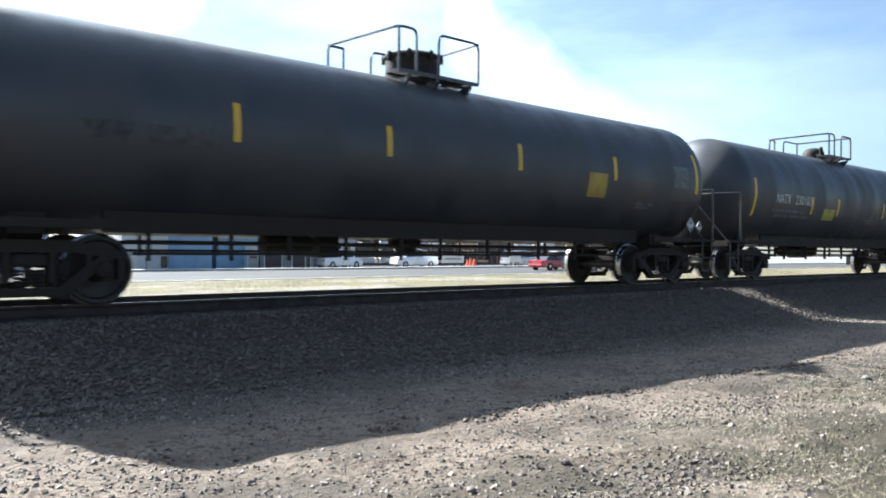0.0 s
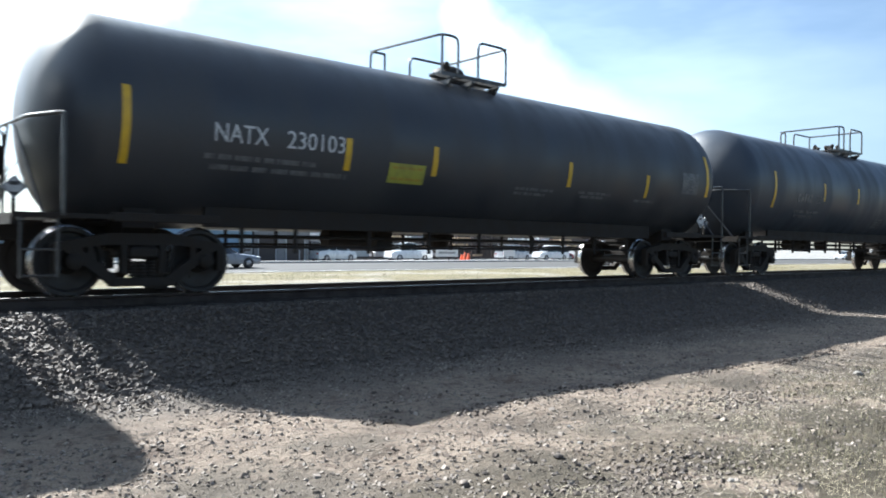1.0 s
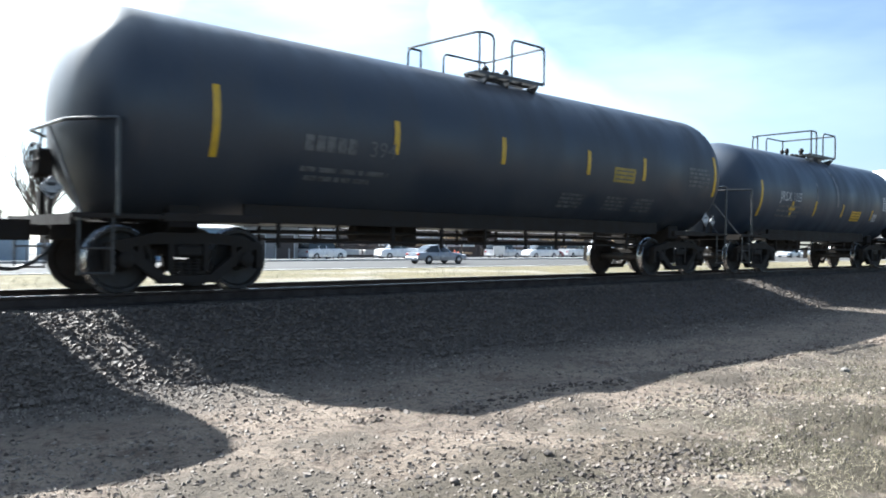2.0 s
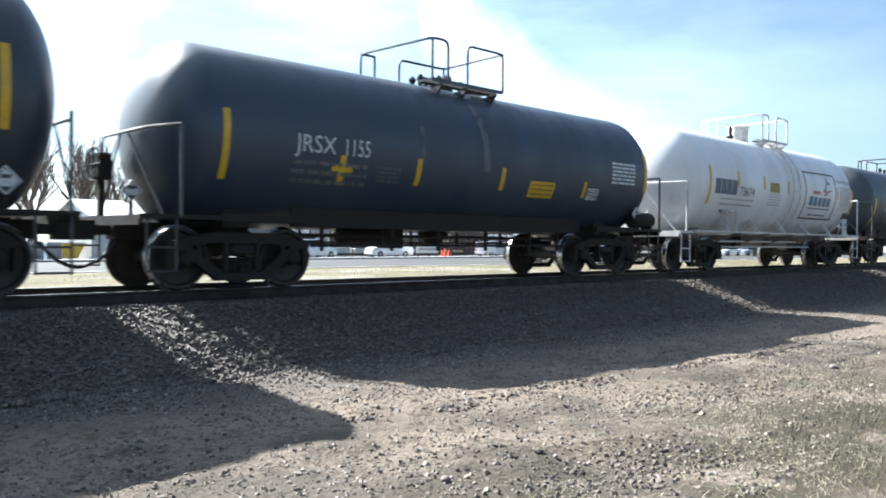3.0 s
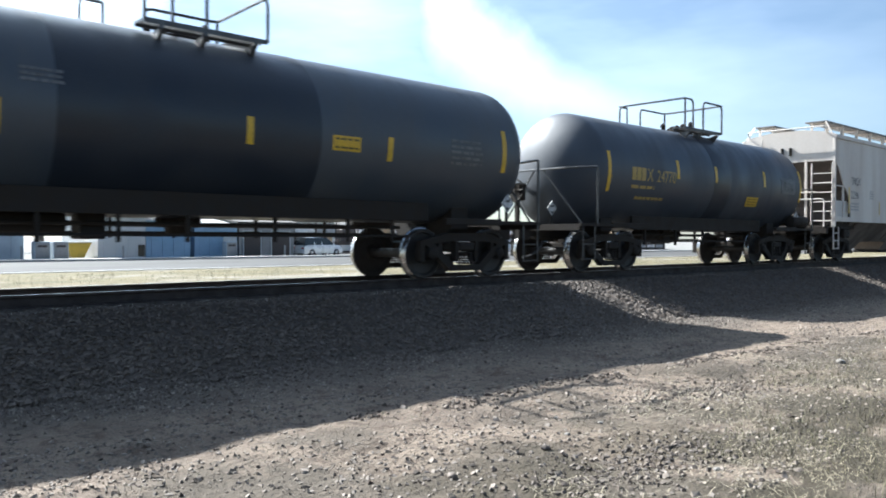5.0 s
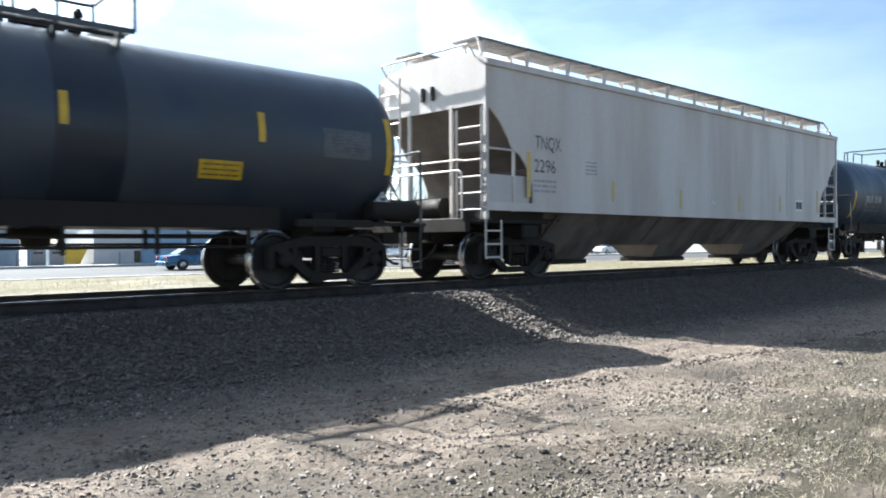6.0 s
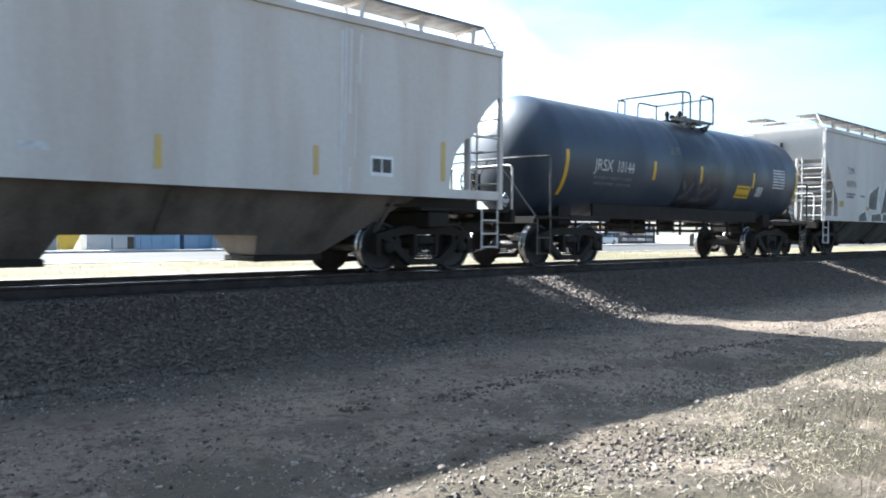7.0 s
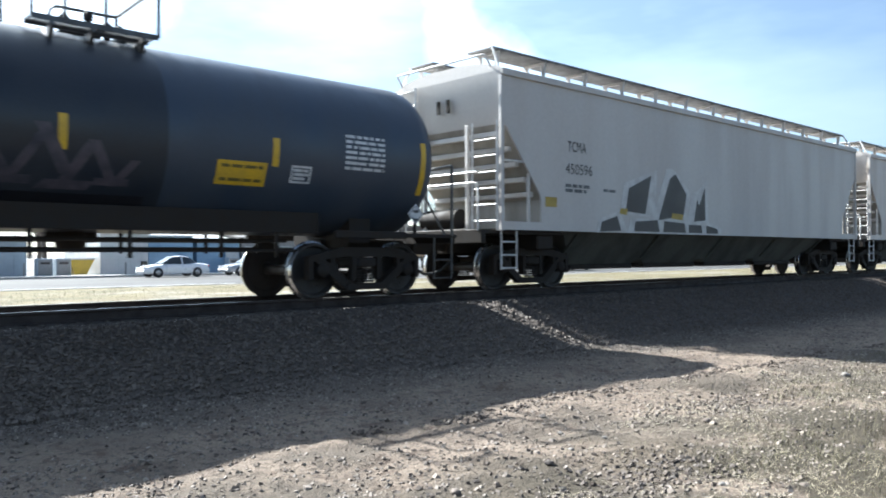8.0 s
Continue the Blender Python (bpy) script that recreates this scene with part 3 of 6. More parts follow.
# ---- rolling stock ----
def truck_geo():
    g = Geo()
    for s in (-1, 1):
        y0, y1 = sorted((s * 0.92, s * 1.06))
        # cast side frame: top chord, two sloping legs, bottom chord, pedestals
        g.prism([(-1.12, .60), (-1.12, .70), (-.45, .84), (.45, .84), (1.12, .70), (1.12, .60), (.5, .68), (-.5, .68)], "y", y0, y1)
        for m in (-1, 1):
            g.prism([(m * 1.04, .62), (m * .86, .66), (m * .30, .22), (m * .42, .14)], "y", y0, y1)
            g.prism([(m * 1.06, .32), (m * 1.16, .32), (m * 1.16, .68), (m * 1.06, .68)], "y", y0, y1)
            g.prism([(m * .66, .40), (m * .73, .40), (m * .73, .68), (m * .66, .68)], "y", y0, y1)
            g.prism([(m * .22, .30), (m * .30, .30), (m * .30, .70), (m * .22, .70)], "y", y0, y1)
            g.lathe([(s * .90, .12), (s * 1.0, .125), (s * 1.10, .105), (s * 1.13, .06)], "y", 14, (m * .889, 0, .457))
        g.prism([(-.44, .13), (.44, .13), (.40, .24), (-.40, .24)], "y", y0 - .02, y1 + .02)
        for x in (-.13, 0, .13):
            for k in range(5):
                g.lathe([(-.018, .055), (0, .066), (.018, .055)], "z", 8, (x, s * .99, .27 + k * .045))
    g.box(-.20, .20, -1.08, 1.08, .50, .66, .03)
    g.box(-.28, .28, -.35, .35, .64, .76, .03)
    for m in (-1, 1):
        g.tube([(m * .42, -.75, .42), (m * .42, .75, .42)], .045, 6)
        for s in (-1, 1):
            g.box(m * .42 - .05, m * .42 + .05, s * .7525 - .05, s * .7525 + .05, .30, .60, .01)
    return g


def wheelset_geo():
    g = Geo()
    for s in (-1, 1):
        prof = [(.66, .10), (.66, .13), (.70, .15), (.715, .36), (.685, .40), (.685, .478), (.70, .490), (.715, .482), (.724, .460), (.815, .4545), (.825, .445), (.825, .40), (.775, .37), (.755, .17), (.80, .145), (.83, .13), (.83, .09)]
        g.lathe([(s * a, r) for a, r in prof], "y", 36)
        k = len(g.f) - 36 * 16 - 2
        for i in range(7, 10):
            for j in range(36):
                g.mi[k + i * 36 + j] = 1
        for a in range(3):
            t = a * 2.094
            g.lathe([(s * .757, .022), (s * .775, .018)], "y", 8, (.26 * math.cos(t), 0, .26 * math.sin(t)))
    g.lathe([(-.95, .075), (-.7, .09), (.7, .09), (.95, .075)], "y", 12)
    return g


TRUCK_MESH = truck_geo().mesh("truck", STEEL_DARK)
WHEEL_MESH = wheelset_geo().mesh("wheelset", [WHEEL, TREAD])
moving_cars, wheelsets = [], []


def running_gear(car, ends, sill_z=0.80):
    """Two trucks with their wheelsets, couplers and air hoses. ends: (truck, coupler face) for both ends, in car space."""
    for xt, xc in ends:
        s = 1 if xc > 0 else -1
        truck = part("truck", TRUCK_MESH, None, car, at=pose(xt, 0, 0))
        for m in (-1, 1):
            w = part("wheelset", WHEEL_MESH, None, truck, at=pose(m * .889, 0, .457))
            wheelsets.append((w, m * .889))
        g = Geo().box(*sorted((xt - s * .3, xc - s * .55)), -.16, .16, .72, .98, .02)
        part("stub_sill", g, STEEL_DARK, car)
        g = Geo().box(*sorted((xc - s * .75, xc - s * .28)), -.08, .08, .78, .93, .03)
        g.prism([(xc - s * .30, -.13), (xc - s * .05, -.17), (xc + s * .10, -.14), (xc + s * .10, -.03), (xc, .0), (xc + s * .02, .13), (xc - s * .12, .17), (xc - s * .30, .13)], "z", .71, .99)
        part("coupler", g, STEEL_DARK, car, "rusty steel knuckle coupler")
        hose = [(xc - s * .55, -.28, .68), (xc - s * .45, -.28, .55), (xc - s * .30, -.26, .42), (xc - s * .12, -.22, .34), (xc + s * .02, -.18, .33)]
        part("air_hose", Geo().tube(hose, .028, 7), RUBBER, car, "black rubber air hose")


def on_shell(R, zc, x, a, off=0.005):
    """A point on the near flank of a tank; a is the angle above the middle, in radians."""
    return (x, -(R + off) * math.cos(a), zc + (R + off) * math.sin(a))


def patch(g, R, zc, x0, x1, z0, z1, off=0.005, lean=0.0):
    """A thin sheet that lies on the tank's near flank."""
    a0, a1 = math.asin(max(-1, min(1, (z0 - zc) / R))), math.asin(max(-1, min(1, (z1 - zc) / R)))
    n = max(2, int((a1 - a0) * R / 0.07) + 1)
    vs, fs = [], []
    for o in (off, off - 0.004):
        for i in range(n + 1):
            a = a0 + (a1 - a0) * i / n
            d = lean * (i / n - 0.5)
            vs += [on_shell(R, zc, x0 + d, a, o), on_shell(R, zc, x1 + d, a, o)]
    for i in range(n):
        k = 2 * i
        fs.append((k, k + 1, k + 3, k + 2))
    m = 2 * (n + 1)
    fs += [(0, m, m + 1, 1), (2 * n, 2 * n + 1, m + 2 * n + 1, m + 2 * n)]
    for i in range(n):
        fs += [(2 * i, 2 * i + 2, m + 2 * i + 2, m + 2 * i), (2 * i + 1, m + 2 * i + 1, m + 2 * i + 3, 2 * i + 3)]
    return g.add(vs, fs)


def shell_text(car, words, R, zc, x, z, height, mat, width=None, name="lettering"):
    vs, fs = text_geo(words, height)
    wide = max(v[0] for v in vs)
    k = width / wide if width else 1.0
    a0 = math.asin((z - zc) / R)
    g = Geo().add([on_shell(R, zc, x + p[0] * k, a0 + p[1] / R, 0.007) for p in vs], fs)
    return part(name, g, mat, car)


def flat_text(car, words, y, x, z, height, mat, width=None, name="lettering"):
    vs, fs = text_geo(words, height, cut=9)
    wide = max(v[0] for v in vs)
    k = width / wide if width else 1.0
    return part(name, Geo().add([(x + p[0] * k, y, z + p[1]) for p in vs], fs), mat, car)


def shell_bars(car, R, zc, lines, mat, seed=0, name="small_print"):
    """Rows of short bars for small print. lines: (x0, x1, z, height)."""
    rng, g = random.Random(seed), Geo()
    for x0, x1, z, h in lines:
        x = x0
        while x < x1 - 0.02:
            w = min(rng.uniform(1.2, 5.5) * h, x1 - x)
            patch(g, R, zc, x, x + w, z - h / 2, z + h / 2)
            x += w + h * rng.uniform(0.5, 1.0)
    return tagged(part(name, g, mat, car), kind="stuff")


def placard(car, x, y, z, mat=None, size=0.25, nx=0.0):
    """A white diamond-shaped hazard placard in a holder, facing the camera's side."""
    c, s = math.cos(nx), math.sin(nx)
    def at(a, b, d):
        return (x + a * c + d * s, y - d * c + a * s, z + b)
    h = size * .72
    holder = Geo().add([at(a, b, d) for d in (0, .012) for a, b in ((0, -h), (h, 0), (0, h), (-h, 0))], [(0, 1, 2, 3), (7, 6, 5, 4), (0, 4, 5, 1), (1, 5, 6, 2), (2, 6, 7, 3), (3, 7, 4, 0)])
    p = part("placard", holder, WHITE_INK, car, "white diamond hazard placard")
    g = Geo()
    k = h * .86
    for q in range(4):
        e = [(0, -k), (k, 0), (0, k), (-k, 0)]
        a, b = e[q], e[(q + 1) % 4]
        g.add([at(a[0], a[1], .014), at(b[0], b[1], .014), at(b[0] * .88, b[1] * .88, .014), at(a[0] * .88, a[1] * .88, .014)], [(0, 1, 2, 3)])
    g.add([at(-.06, .02, .014), at(.06, .02, .014), at(.06, .07, .014), at(-.06, .07, .014)], [(0, 1, 2, 3)])
    g.add([at(-k * .48, -k * .5, .014), at(k * .48, -k * .5, .014), at(0, -k * .97, .014)], [(0, 1, 2)])
    part("placard_print", g, mat or BLACK_INK, p)


def tank_shell(R, zc, x0, x1, seg=72):
    d = R * 0.5
    prof = []
    for i in range(13):
        a = math.pi / 2 * i / 12
        prof.append((x0 + d - d * math.cos(a), max(R * math.sin(a), 0.02)))
    n = max(4, int((x1 - x0) / 1.5))
    for i in range(1, n):
        prof.append((x0 + d + (x1 - x0 - 2 * d) * i / n, R))
    for i in range(13):
        a = math.pi / 2 * (1 - i / 12)
        prof.append((x1 - d + d * math.cos(a), max(R * math.sin(a), 0.02)))
    return Geo().lathe(prof, "x", seg, (0, 0, zc))


def top_platform(car, R, zc, xm, rail_mat, style=0, span=1.0, lift=0.74, nudge=0.0):
    """Walkway, manway or valves, and bent pipe railings on top of a tank."""
    top = zc + R
    zw, zt = top - 0.03, top + lift
    nl, nr, y0, y1 = xm + nudge - 1.0 * span, xm + nudge + 1.02 * span, -0.92, 0.92
    wm = RAILING if rail_mat is RAILING else rail_mat
    for x0, x1, ya, yb, dz in ((nl + .1, nr, y0, y0 + .36, 0), (nl + .1, nr, y1 - .36, y1, 0), (nr - .40, nr, y0 + .37, y1 - .37, .003)):
        g = Geo()
        for a, b in ((ya, ya + .02), (yb - .02, yb)):
            g.box(x0, x1, a, b, zw + dz - .03, zw + .04 + dz)
        n = int((x1 - x0) / .05)
        for k in range(n + 1):
            x = x0 + .008 + (x1 - x0 - .016) * k / n
            g.box(x - .007, x + .007, ya + .02, yb - .02, zw + dz, zw + .035 + dz)
        tagged(part("walkway", g, wm, car, "steel grating walkway"), kind="stuff")
    for x in (nl + .35, xm, nr - .2):
        zs = zc + math.sqrt(max(R * R - .62, 0.1))
        for s in (-1, 1):
            part("walkway_bracket", Geo().prism([(s * .55, zs + .1), (s * .92, zw - .03), (s * .92, zw - .08), (s * .70, zs - .12)], "x", x - .03, x + .03), wm, car)
    r = 0.026
    runs = [
        [(nl + .5, y0, zw), (nl + .5, y0, zt), (nl + .1, y0, zt), (nl - .15, y1, zt - .05), (nl - .15, y1, zw - .1)],
        [(nl + .1, y0, zw), (nl + .1, y0, zt)],
        [(nl + 1.02, y0, zw), (nl + 1.02, y0, zt), (nr, y0, zt), (nr, y0, zw)],
        [(nr, y0, zt), (nr + .1, y1, zt), (nl + .85, y1, zt), (nl + .85, y1, zw - .1)],
        [(nr + .1, y1, zt), (nr + .1, y1, zw - .1)],
        [(nl + .2, y1, zt - .05), (nl + .2, y1, zw - .1)],
        [(nl - .15, y1, zt - .05), (nl + .2, y1, zt - .05)],
    ]
    for run in runs:
        part("railing", Geo().tube(bent(run, .14), r, 7), rail_mat, car)
    if style == 1:
        g = Geo().lathe([(top - .12, .52), (top + .42, .52), (top + .46, .56), (top + .50, .56), (top + .54, .50), (top + .55, .02)], "z", 28, (xm + .15, 0, 0))
        for k in range(8):
            t = k * math.pi / 4
            g.lathe([(top + .38, .045), (top + .53, .045), (top + .56, .02)], "z", 8, (xm + .15 + .55 * math.cos(t), .55 * math.sin(t), 0))
        part("manway_dome", g, STEEL_DARK if rail_mat is RAILING else rail_mat, car, "steel manway dome with bolted lid")
    elif style == 2:
        g = Geo().lathe([(top - .1, .30), (top + .38, .30), (top + .42, .33), (top + .47, .33), (top + .50, .26), (top + .51, .02)], "z", 24, (xm - .75, 0, 0))
        part("manway_dome", g, rail_mat, car)
        g = Geo().lathe([(top, .05), (top + .1, .12), (top + .14, .05), (top + .34, .05), (top + .42, .02)], "z", 10, (xm - 1.45, -.1, 0))
        part("valve", g, STEEL_DARK, car, "dark steel relief valve")
    elif style == 3:
        g = Geo().lathe([(top - .1, .34), (top + .20, .34), (top + .30, .28), (top + .36, .16), (top + .38, .02)], "z", 24, (xm + .2, 0, 0))
        part("manway_dome", g, STEEL_DARK, car, "low domed steel manway")
    if style in (0, 3):
        rng = random.Random(int(xm * 100) + style)
        for k in range(9):
            x = xm - .35 + .12 * k
            y, h = rng.uniform(-.45, .35), rng.uniform(.10, .34)
            part("valve", Geo().lathe([(top - .05, .05), (top + h * .6, .05), (top + h * .62, .075), (top + h * .8, .075), (top + h, .03)], "z", 8, (x, y, 0)), STEEL_DARK, car)
        part("valve_plate", Geo().lathe([(top - .08, .30), (top + .06, .30), (top + .08, .24)], "z", 18, (xm + .1, 0, 0)), STEEL_DARK, car)


def platform_grating(car, xa, xb, s, z, mat, bar=.005):
    """An end platform: an outer beam, two side bars, and open grating bars across the car."""
    g = Geo()
    for sy in (-1, 1):
        g.box(*sorted((xa, xb)), *sorted((sy * 1.40, sy * 1.45)), z - .01, z + .05)
    g.box(*sorted((xb - s * .05, xb)), -1.40, 1.40, z - .10, z + .03)
    g.box(*sorted((xa, xa + s * .05)), -1.40, 1.40, z - .03, z + .03)
    part("end_platform", g, mat, car)
    g, n = Geo(), int(abs(xb - xa) / .045)
    for k in range(1, n):
        x = xa + (xb - xa) * k / n
        g.box(x - bar, x + bar, -1.40, 1.40, z + .012, z + .04)
    for k in range(9):
        y = -1.2 + .3 * k
        g.box(*sorted((xa, xb)), y - .004, y + .004, z + .01, z + .030)
    tagged(part("grating", g, mat, car), kind="stuff")


SILL_BROWN = material("dusty_brown_underframe", (0.20, 0.165, 0.14), 0.8, dirt=(0.11, 0.09, 0.075), amount=0.7, scale=2, fine=20, bump=0.1)


def tank_car(u0, u1, R, zc, paint, label, rails=RAILING, style=0, xm=0.0, over=(1.70, 1.70), under=0, end_rail_z=2.30, rail_out=(1.15, 1.60), boards=False, band=None, span=1.0, lift=0.74, nudge=0.0):
    """u0, u1: where its trucks stand in the train. Returns the car and its middle."""
    um = (u0 + u1) / 2
    half = (u1 - u0) / 2
    car = tagged(new("tank_car"), label, "tank car", "cars of the freight train")
    moving_cars.append((car, um))
    tip = half + max(over)
    part("tank", tank_shell(R, zc, -half - over[0], half + over[1]), paint, car)
    steel = STEEL_DARK if rails is RAILING else rails
    running_gear(car, [(-half, -half - 2.12), (half, half + 2.12)])
    for s in (-1, 1):
        # saddle over the truck
        g = Geo()
        w = 0.86
        pts = [(-w, .92)]
        for k in range(13):
            a = math.pi + math.pi * k / 12
            y = w * math.cos(a)
            z = zc - math.sqrt(max((R + .01) ** 2 - y * y, 0.01))
            pts.append((y, z if abs(y) < w * .999 else z))
        pts.append((w, .92))
        g.prism(pts + [(w * .8, .78), (-w * .8, .78)], "x", s * half - .22, s * half + .22)
        part("saddle", g, SILL_BROWN if boards else steel, car)
        # end platform, side sill stub, steps and grab irons
        xa, xb = s * (half + .55), s * (half + 1.72)
        platform_grating(car, xa, xb, s, 1.02, steel)
        for sy in (-1, 1):
            part("side_sill", Geo().box(*sorted((s * (half - .9), xa)), sy * 1.40 - .05, sy * 1.40 + .05, .98, 1.04 if boards else 1.10, .01), steel, car)
        zt = end_rail_z
        # a rail right across the end, bowed round the tank head, with two slanting braces
        xr = s * (half + (rail_out[0] if s < 0 else rail_out[1]))
        xo = s * max(abs(xr) + .12, half + (over[0] if s < 0 else over[1]) + .10)
        xp, yp = (half + .92, -1.24) if s > 0 else (xo - .05, -.42)
        part("placard_bracket", Geo().box(xp - .03, xp + .03, yp, yp + .04, 1.05, 1.52, .004), steel, car)
        placard(car, xp, yp - .005, 1.42, size=.25 if s > 0 else .22)
        for sy in (-1, 1):
            part("rail_post", Geo().tube([(xr, sy * 1.45, 1.04), (xr, sy * 1.45, zt - .02)], .026, 7), rails, car)
            part("end_brace", Geo().tube([(xo, sy * .12, zt), (xo - s * .10, sy * 1.18, 1.04)], .02, 6), rails, car)
        part("end_railing", Geo().tube(bent([(xr, -1.45, zt - .10), (xr, -1.45, zt), (xo, -.75, zt), (xo, .75, zt), (xr, 1.45, zt), (xr, 1.45, zt - .10)], .09), .026, 7), rails, car)
        for sy in (-1, 1):
            g = Geo()
            for z in (.30, .62):
                g.tube([(xb - s * .10, sy * 1.40, z), (xb - s * .52, sy * 1.40, z)], .016, 6)
            g.tube([(xb - s * .10, sy * 1.42, .28), (xb - s * .10, sy * 1.42, 1.04)], .018, 6)
            g.tube([(xb - s * .52, sy * 1.42, .28), (xb - s * .52, sy * 1.42, 1.04)], .018, 6)
            part("step", g, rails, car)
    # brake wheel and reservoir at the leading end
    xe = -(half + 1.60)
    g = Geo().tube([(xe, .55 + .26 * math.cos(k * math.pi / 8), 1.85 + .26 * math.sin(k * math.pi / 8)) for k in range(16)], .02, 6, closed=True)
    for k in range(4):
        t = k * math.pi / 2
        g.tube([(xe, .55, 1.85), (xe, .55 + .26 * math.cos(t), 1.85 + .26 * math.sin(t))], .014, 5)
    g.box(xe, xe + .22, .38, .72, 1.62, 2.02, .03)
    g.box(xe + .06, xe + .14, .50, .60, 1.05, 1.64)
    part("brake_wheel", g, steel, car, "round hand brake wheel")
    # brake rigging below the tank
    zb = zc - R
    for y, z, r in ((-.62, zb - .10, .03), (.35, zb - .10, .03), (-.9, zb - .26, .022), (.2, zb - .22, .02)):
        part("brake_pipe", Geo().tube([(-half + 1.3, y, z), (half - 1.3, y, z)], r, 6), steel, car)
    if boards:
        part("centre_sill", Geo().box(-half - .3, half + .3, -.36, .36, .64, 1.0, .02), SILL_BROWN, car, "dusty brown centre sill")
        for k in range(4):
            x = -half + 1.6 + (2 * half - 3.2) * k / 3
            part("cross_bearer", Geo().prism([(-1.40, 1.03), (-.36, .70), (-.36, .98), (-1.40, 1.05)], "x", x - .03, x + .03), SILL_BROWN, car)
    else:
        # added dark strips that cover the bright belly edge, standing in for its shade
        for sy in (-1, 1):
            part("belly_shade_strip", Geo().box(-half + .9, half - .9, sy * .93 - .03, sy * .93 + .03, zb + .02, zc - math.sqrt(R * R - .82) + .01, .006), STEEL_DARK, car)
    rng = random.Random(int(um * 10))
    x = -half + 1.5 if not boards else half
    while x < half - 1.3:
        part("pipe_hanger", Geo().box(x, x + .05, -.93, -.87, zb - .36, zb + .35, .005), STEEL_DARK, car)
        part("pipe_hanger", Geo().box(x + .3, x + .34, .18, .24, zb - .30, zb + .1, .005), STEEL_DARK, car)
        x += rng.uniform(.9, 1.5)
    g = Geo().lathe([(-.45, .02), (-.43, .15), (.43, .15), (.45, .02)], "x", 16, (-half * .42, -.35, zb - .10))
    g.box(-half * .42 + .6, -half * .42 + .95, -.5, -.1, zb - .32, zb + .05, .02)
    part("brake_cylinder", g, STEEL_DARK, car)
    g = Geo().lathe([(zb - .28, .14), (zb - .20, .20), (zb + .05, .22)], "z", 14, (xm, 0, 0))
    g.box(xm - .34, xm + .34, -.10, .10, zb - .14, zb + .06, .02)
    part("outlet_valve", g, STEEL_DARK, car)
    if boards:
        for sy in (-1, 1):
            g = Geo().box(-tip + .3, tip - .3, sy * 1.44 - .12, sy * 1.44 + .12, 1.045, 1.075, .008)
            g.box(-tip + .3, tip - .3, sy * 1.565 - .005, sy * 1.565 + .005, 1.045, 1.085)
            part("running_board", g, steel, car)
        for k in range(5):
            x = -half + (2 * half) * (k + .5) / 5
            g = Geo().prism([(-1.5, 1.05), (-1.40, 1.05), (-1.05, zc - R * .66), (-1.12, zc - R * .60)], "x", x - .02, x + .02)
            part("bracket", g, steel, car)
    top_platform(car, R, zc, xm, rails, style, span, lift, nudge)
    # ladder on the near flank, up to the walkway
    g = Geo()
    for x in (xm - .35, xm + .10):
        pts = [on_shell(R, zc, x, a, .10) for a in [radians(d) for d in range(-50, 66, 8)]]
        g.tube(pts, .018, 5)
    for d in range(-46, 64, 11):
        a = radians(d)
        g.tube([on_shell(R, zc, xm - .35, a, .10), on_shell(R, zc, xm + .10, a, .10)], .012, 5)
    if style != 9 and boards:
        part("ladder", g, rails, car)
    if band:
        for x0, x1, m, off in band:
            gb = Geo().lathe([(x0, R + off * .5), (x0 + .01, R + off), (x1 - .01, R + off), (x1, R + off * .5)], "x", 72, (0, 0, zc))
            part("band", gb, m, car)
    return car, um, half


def tapes(car, um, R, zc, marks, mat=None):
    """Reflective tape marks: (place in the train, height, length)."""
    for u, z, ln in marks:
        part("tape_mark", patch(Geo(), R, zc, u - um - .055, u - um + .055, z - ln / 2, z + ln / 2), mat or YELLOW, car)


def plate_mark(car, um, R, zc, u, z, w, h, mat, lean=0.0, name="warning_panel", label="", print_mat=None, rows=2):
    """A painted or stuck-on panel with lines of small print."""
    p = part(name, patch(Geo(), R, zc, u - um - w / 2, u - um + w / 2, z - h / 2, z + h / 2, lean=lean), mat, car, label)
    if print_mat:
        rng, g = random.Random(int(u * 7)), Geo()
        for k in range(rows):
            zz = z + h * (0.28 - 0.56 * k / max(rows - 1, 1))
            x, hh = u - um - w * .42, h * .26 / rows
            while x < u - um + w * .40:
                e = min(rng.uniform(1.5, 5) * hh, u - um + w * .42 - x)
                patch(g, R, zc, x, x + e, zz - hh / 2, zz + hh / 2, off=.008)
                x += e + hh * .7
        tagged(part("panel_print", g, print_mat, p), kind="stuff")
    return p


def frame_mark(car, um, R, zc, u0, u1, z0, z1, w, mat, name="painted_frame"):
    """A painted outline on the shell."""
    g = Geo()
    a, b = u0 - um, u1 - um
    patch(g, R, zc, a, a + w, z0, z1)
    patch(g, R, zc, b - w, b, z0, z1)
    patch(g, R, zc, a + w, b - w, z0, z0 + w)
    patch(g, R, zc, a + w, b - w, z1 - w, z1)
    return part(name, g, mat, car)


def blocks(car, um, R, zc, u0, u1, z0, z1, n, mat, lean=0.0, name="lettering_block"):
    """Plain block shapes in a row, for a wordmark."""
    step = (u1 - u0) / n
    for k in range(n):
        x = u0 - um + k * step
        part(name, patch(Geo(), R, zc, x, x + step * .84, z0, z1, off=.006, lean=lean), mat, car)


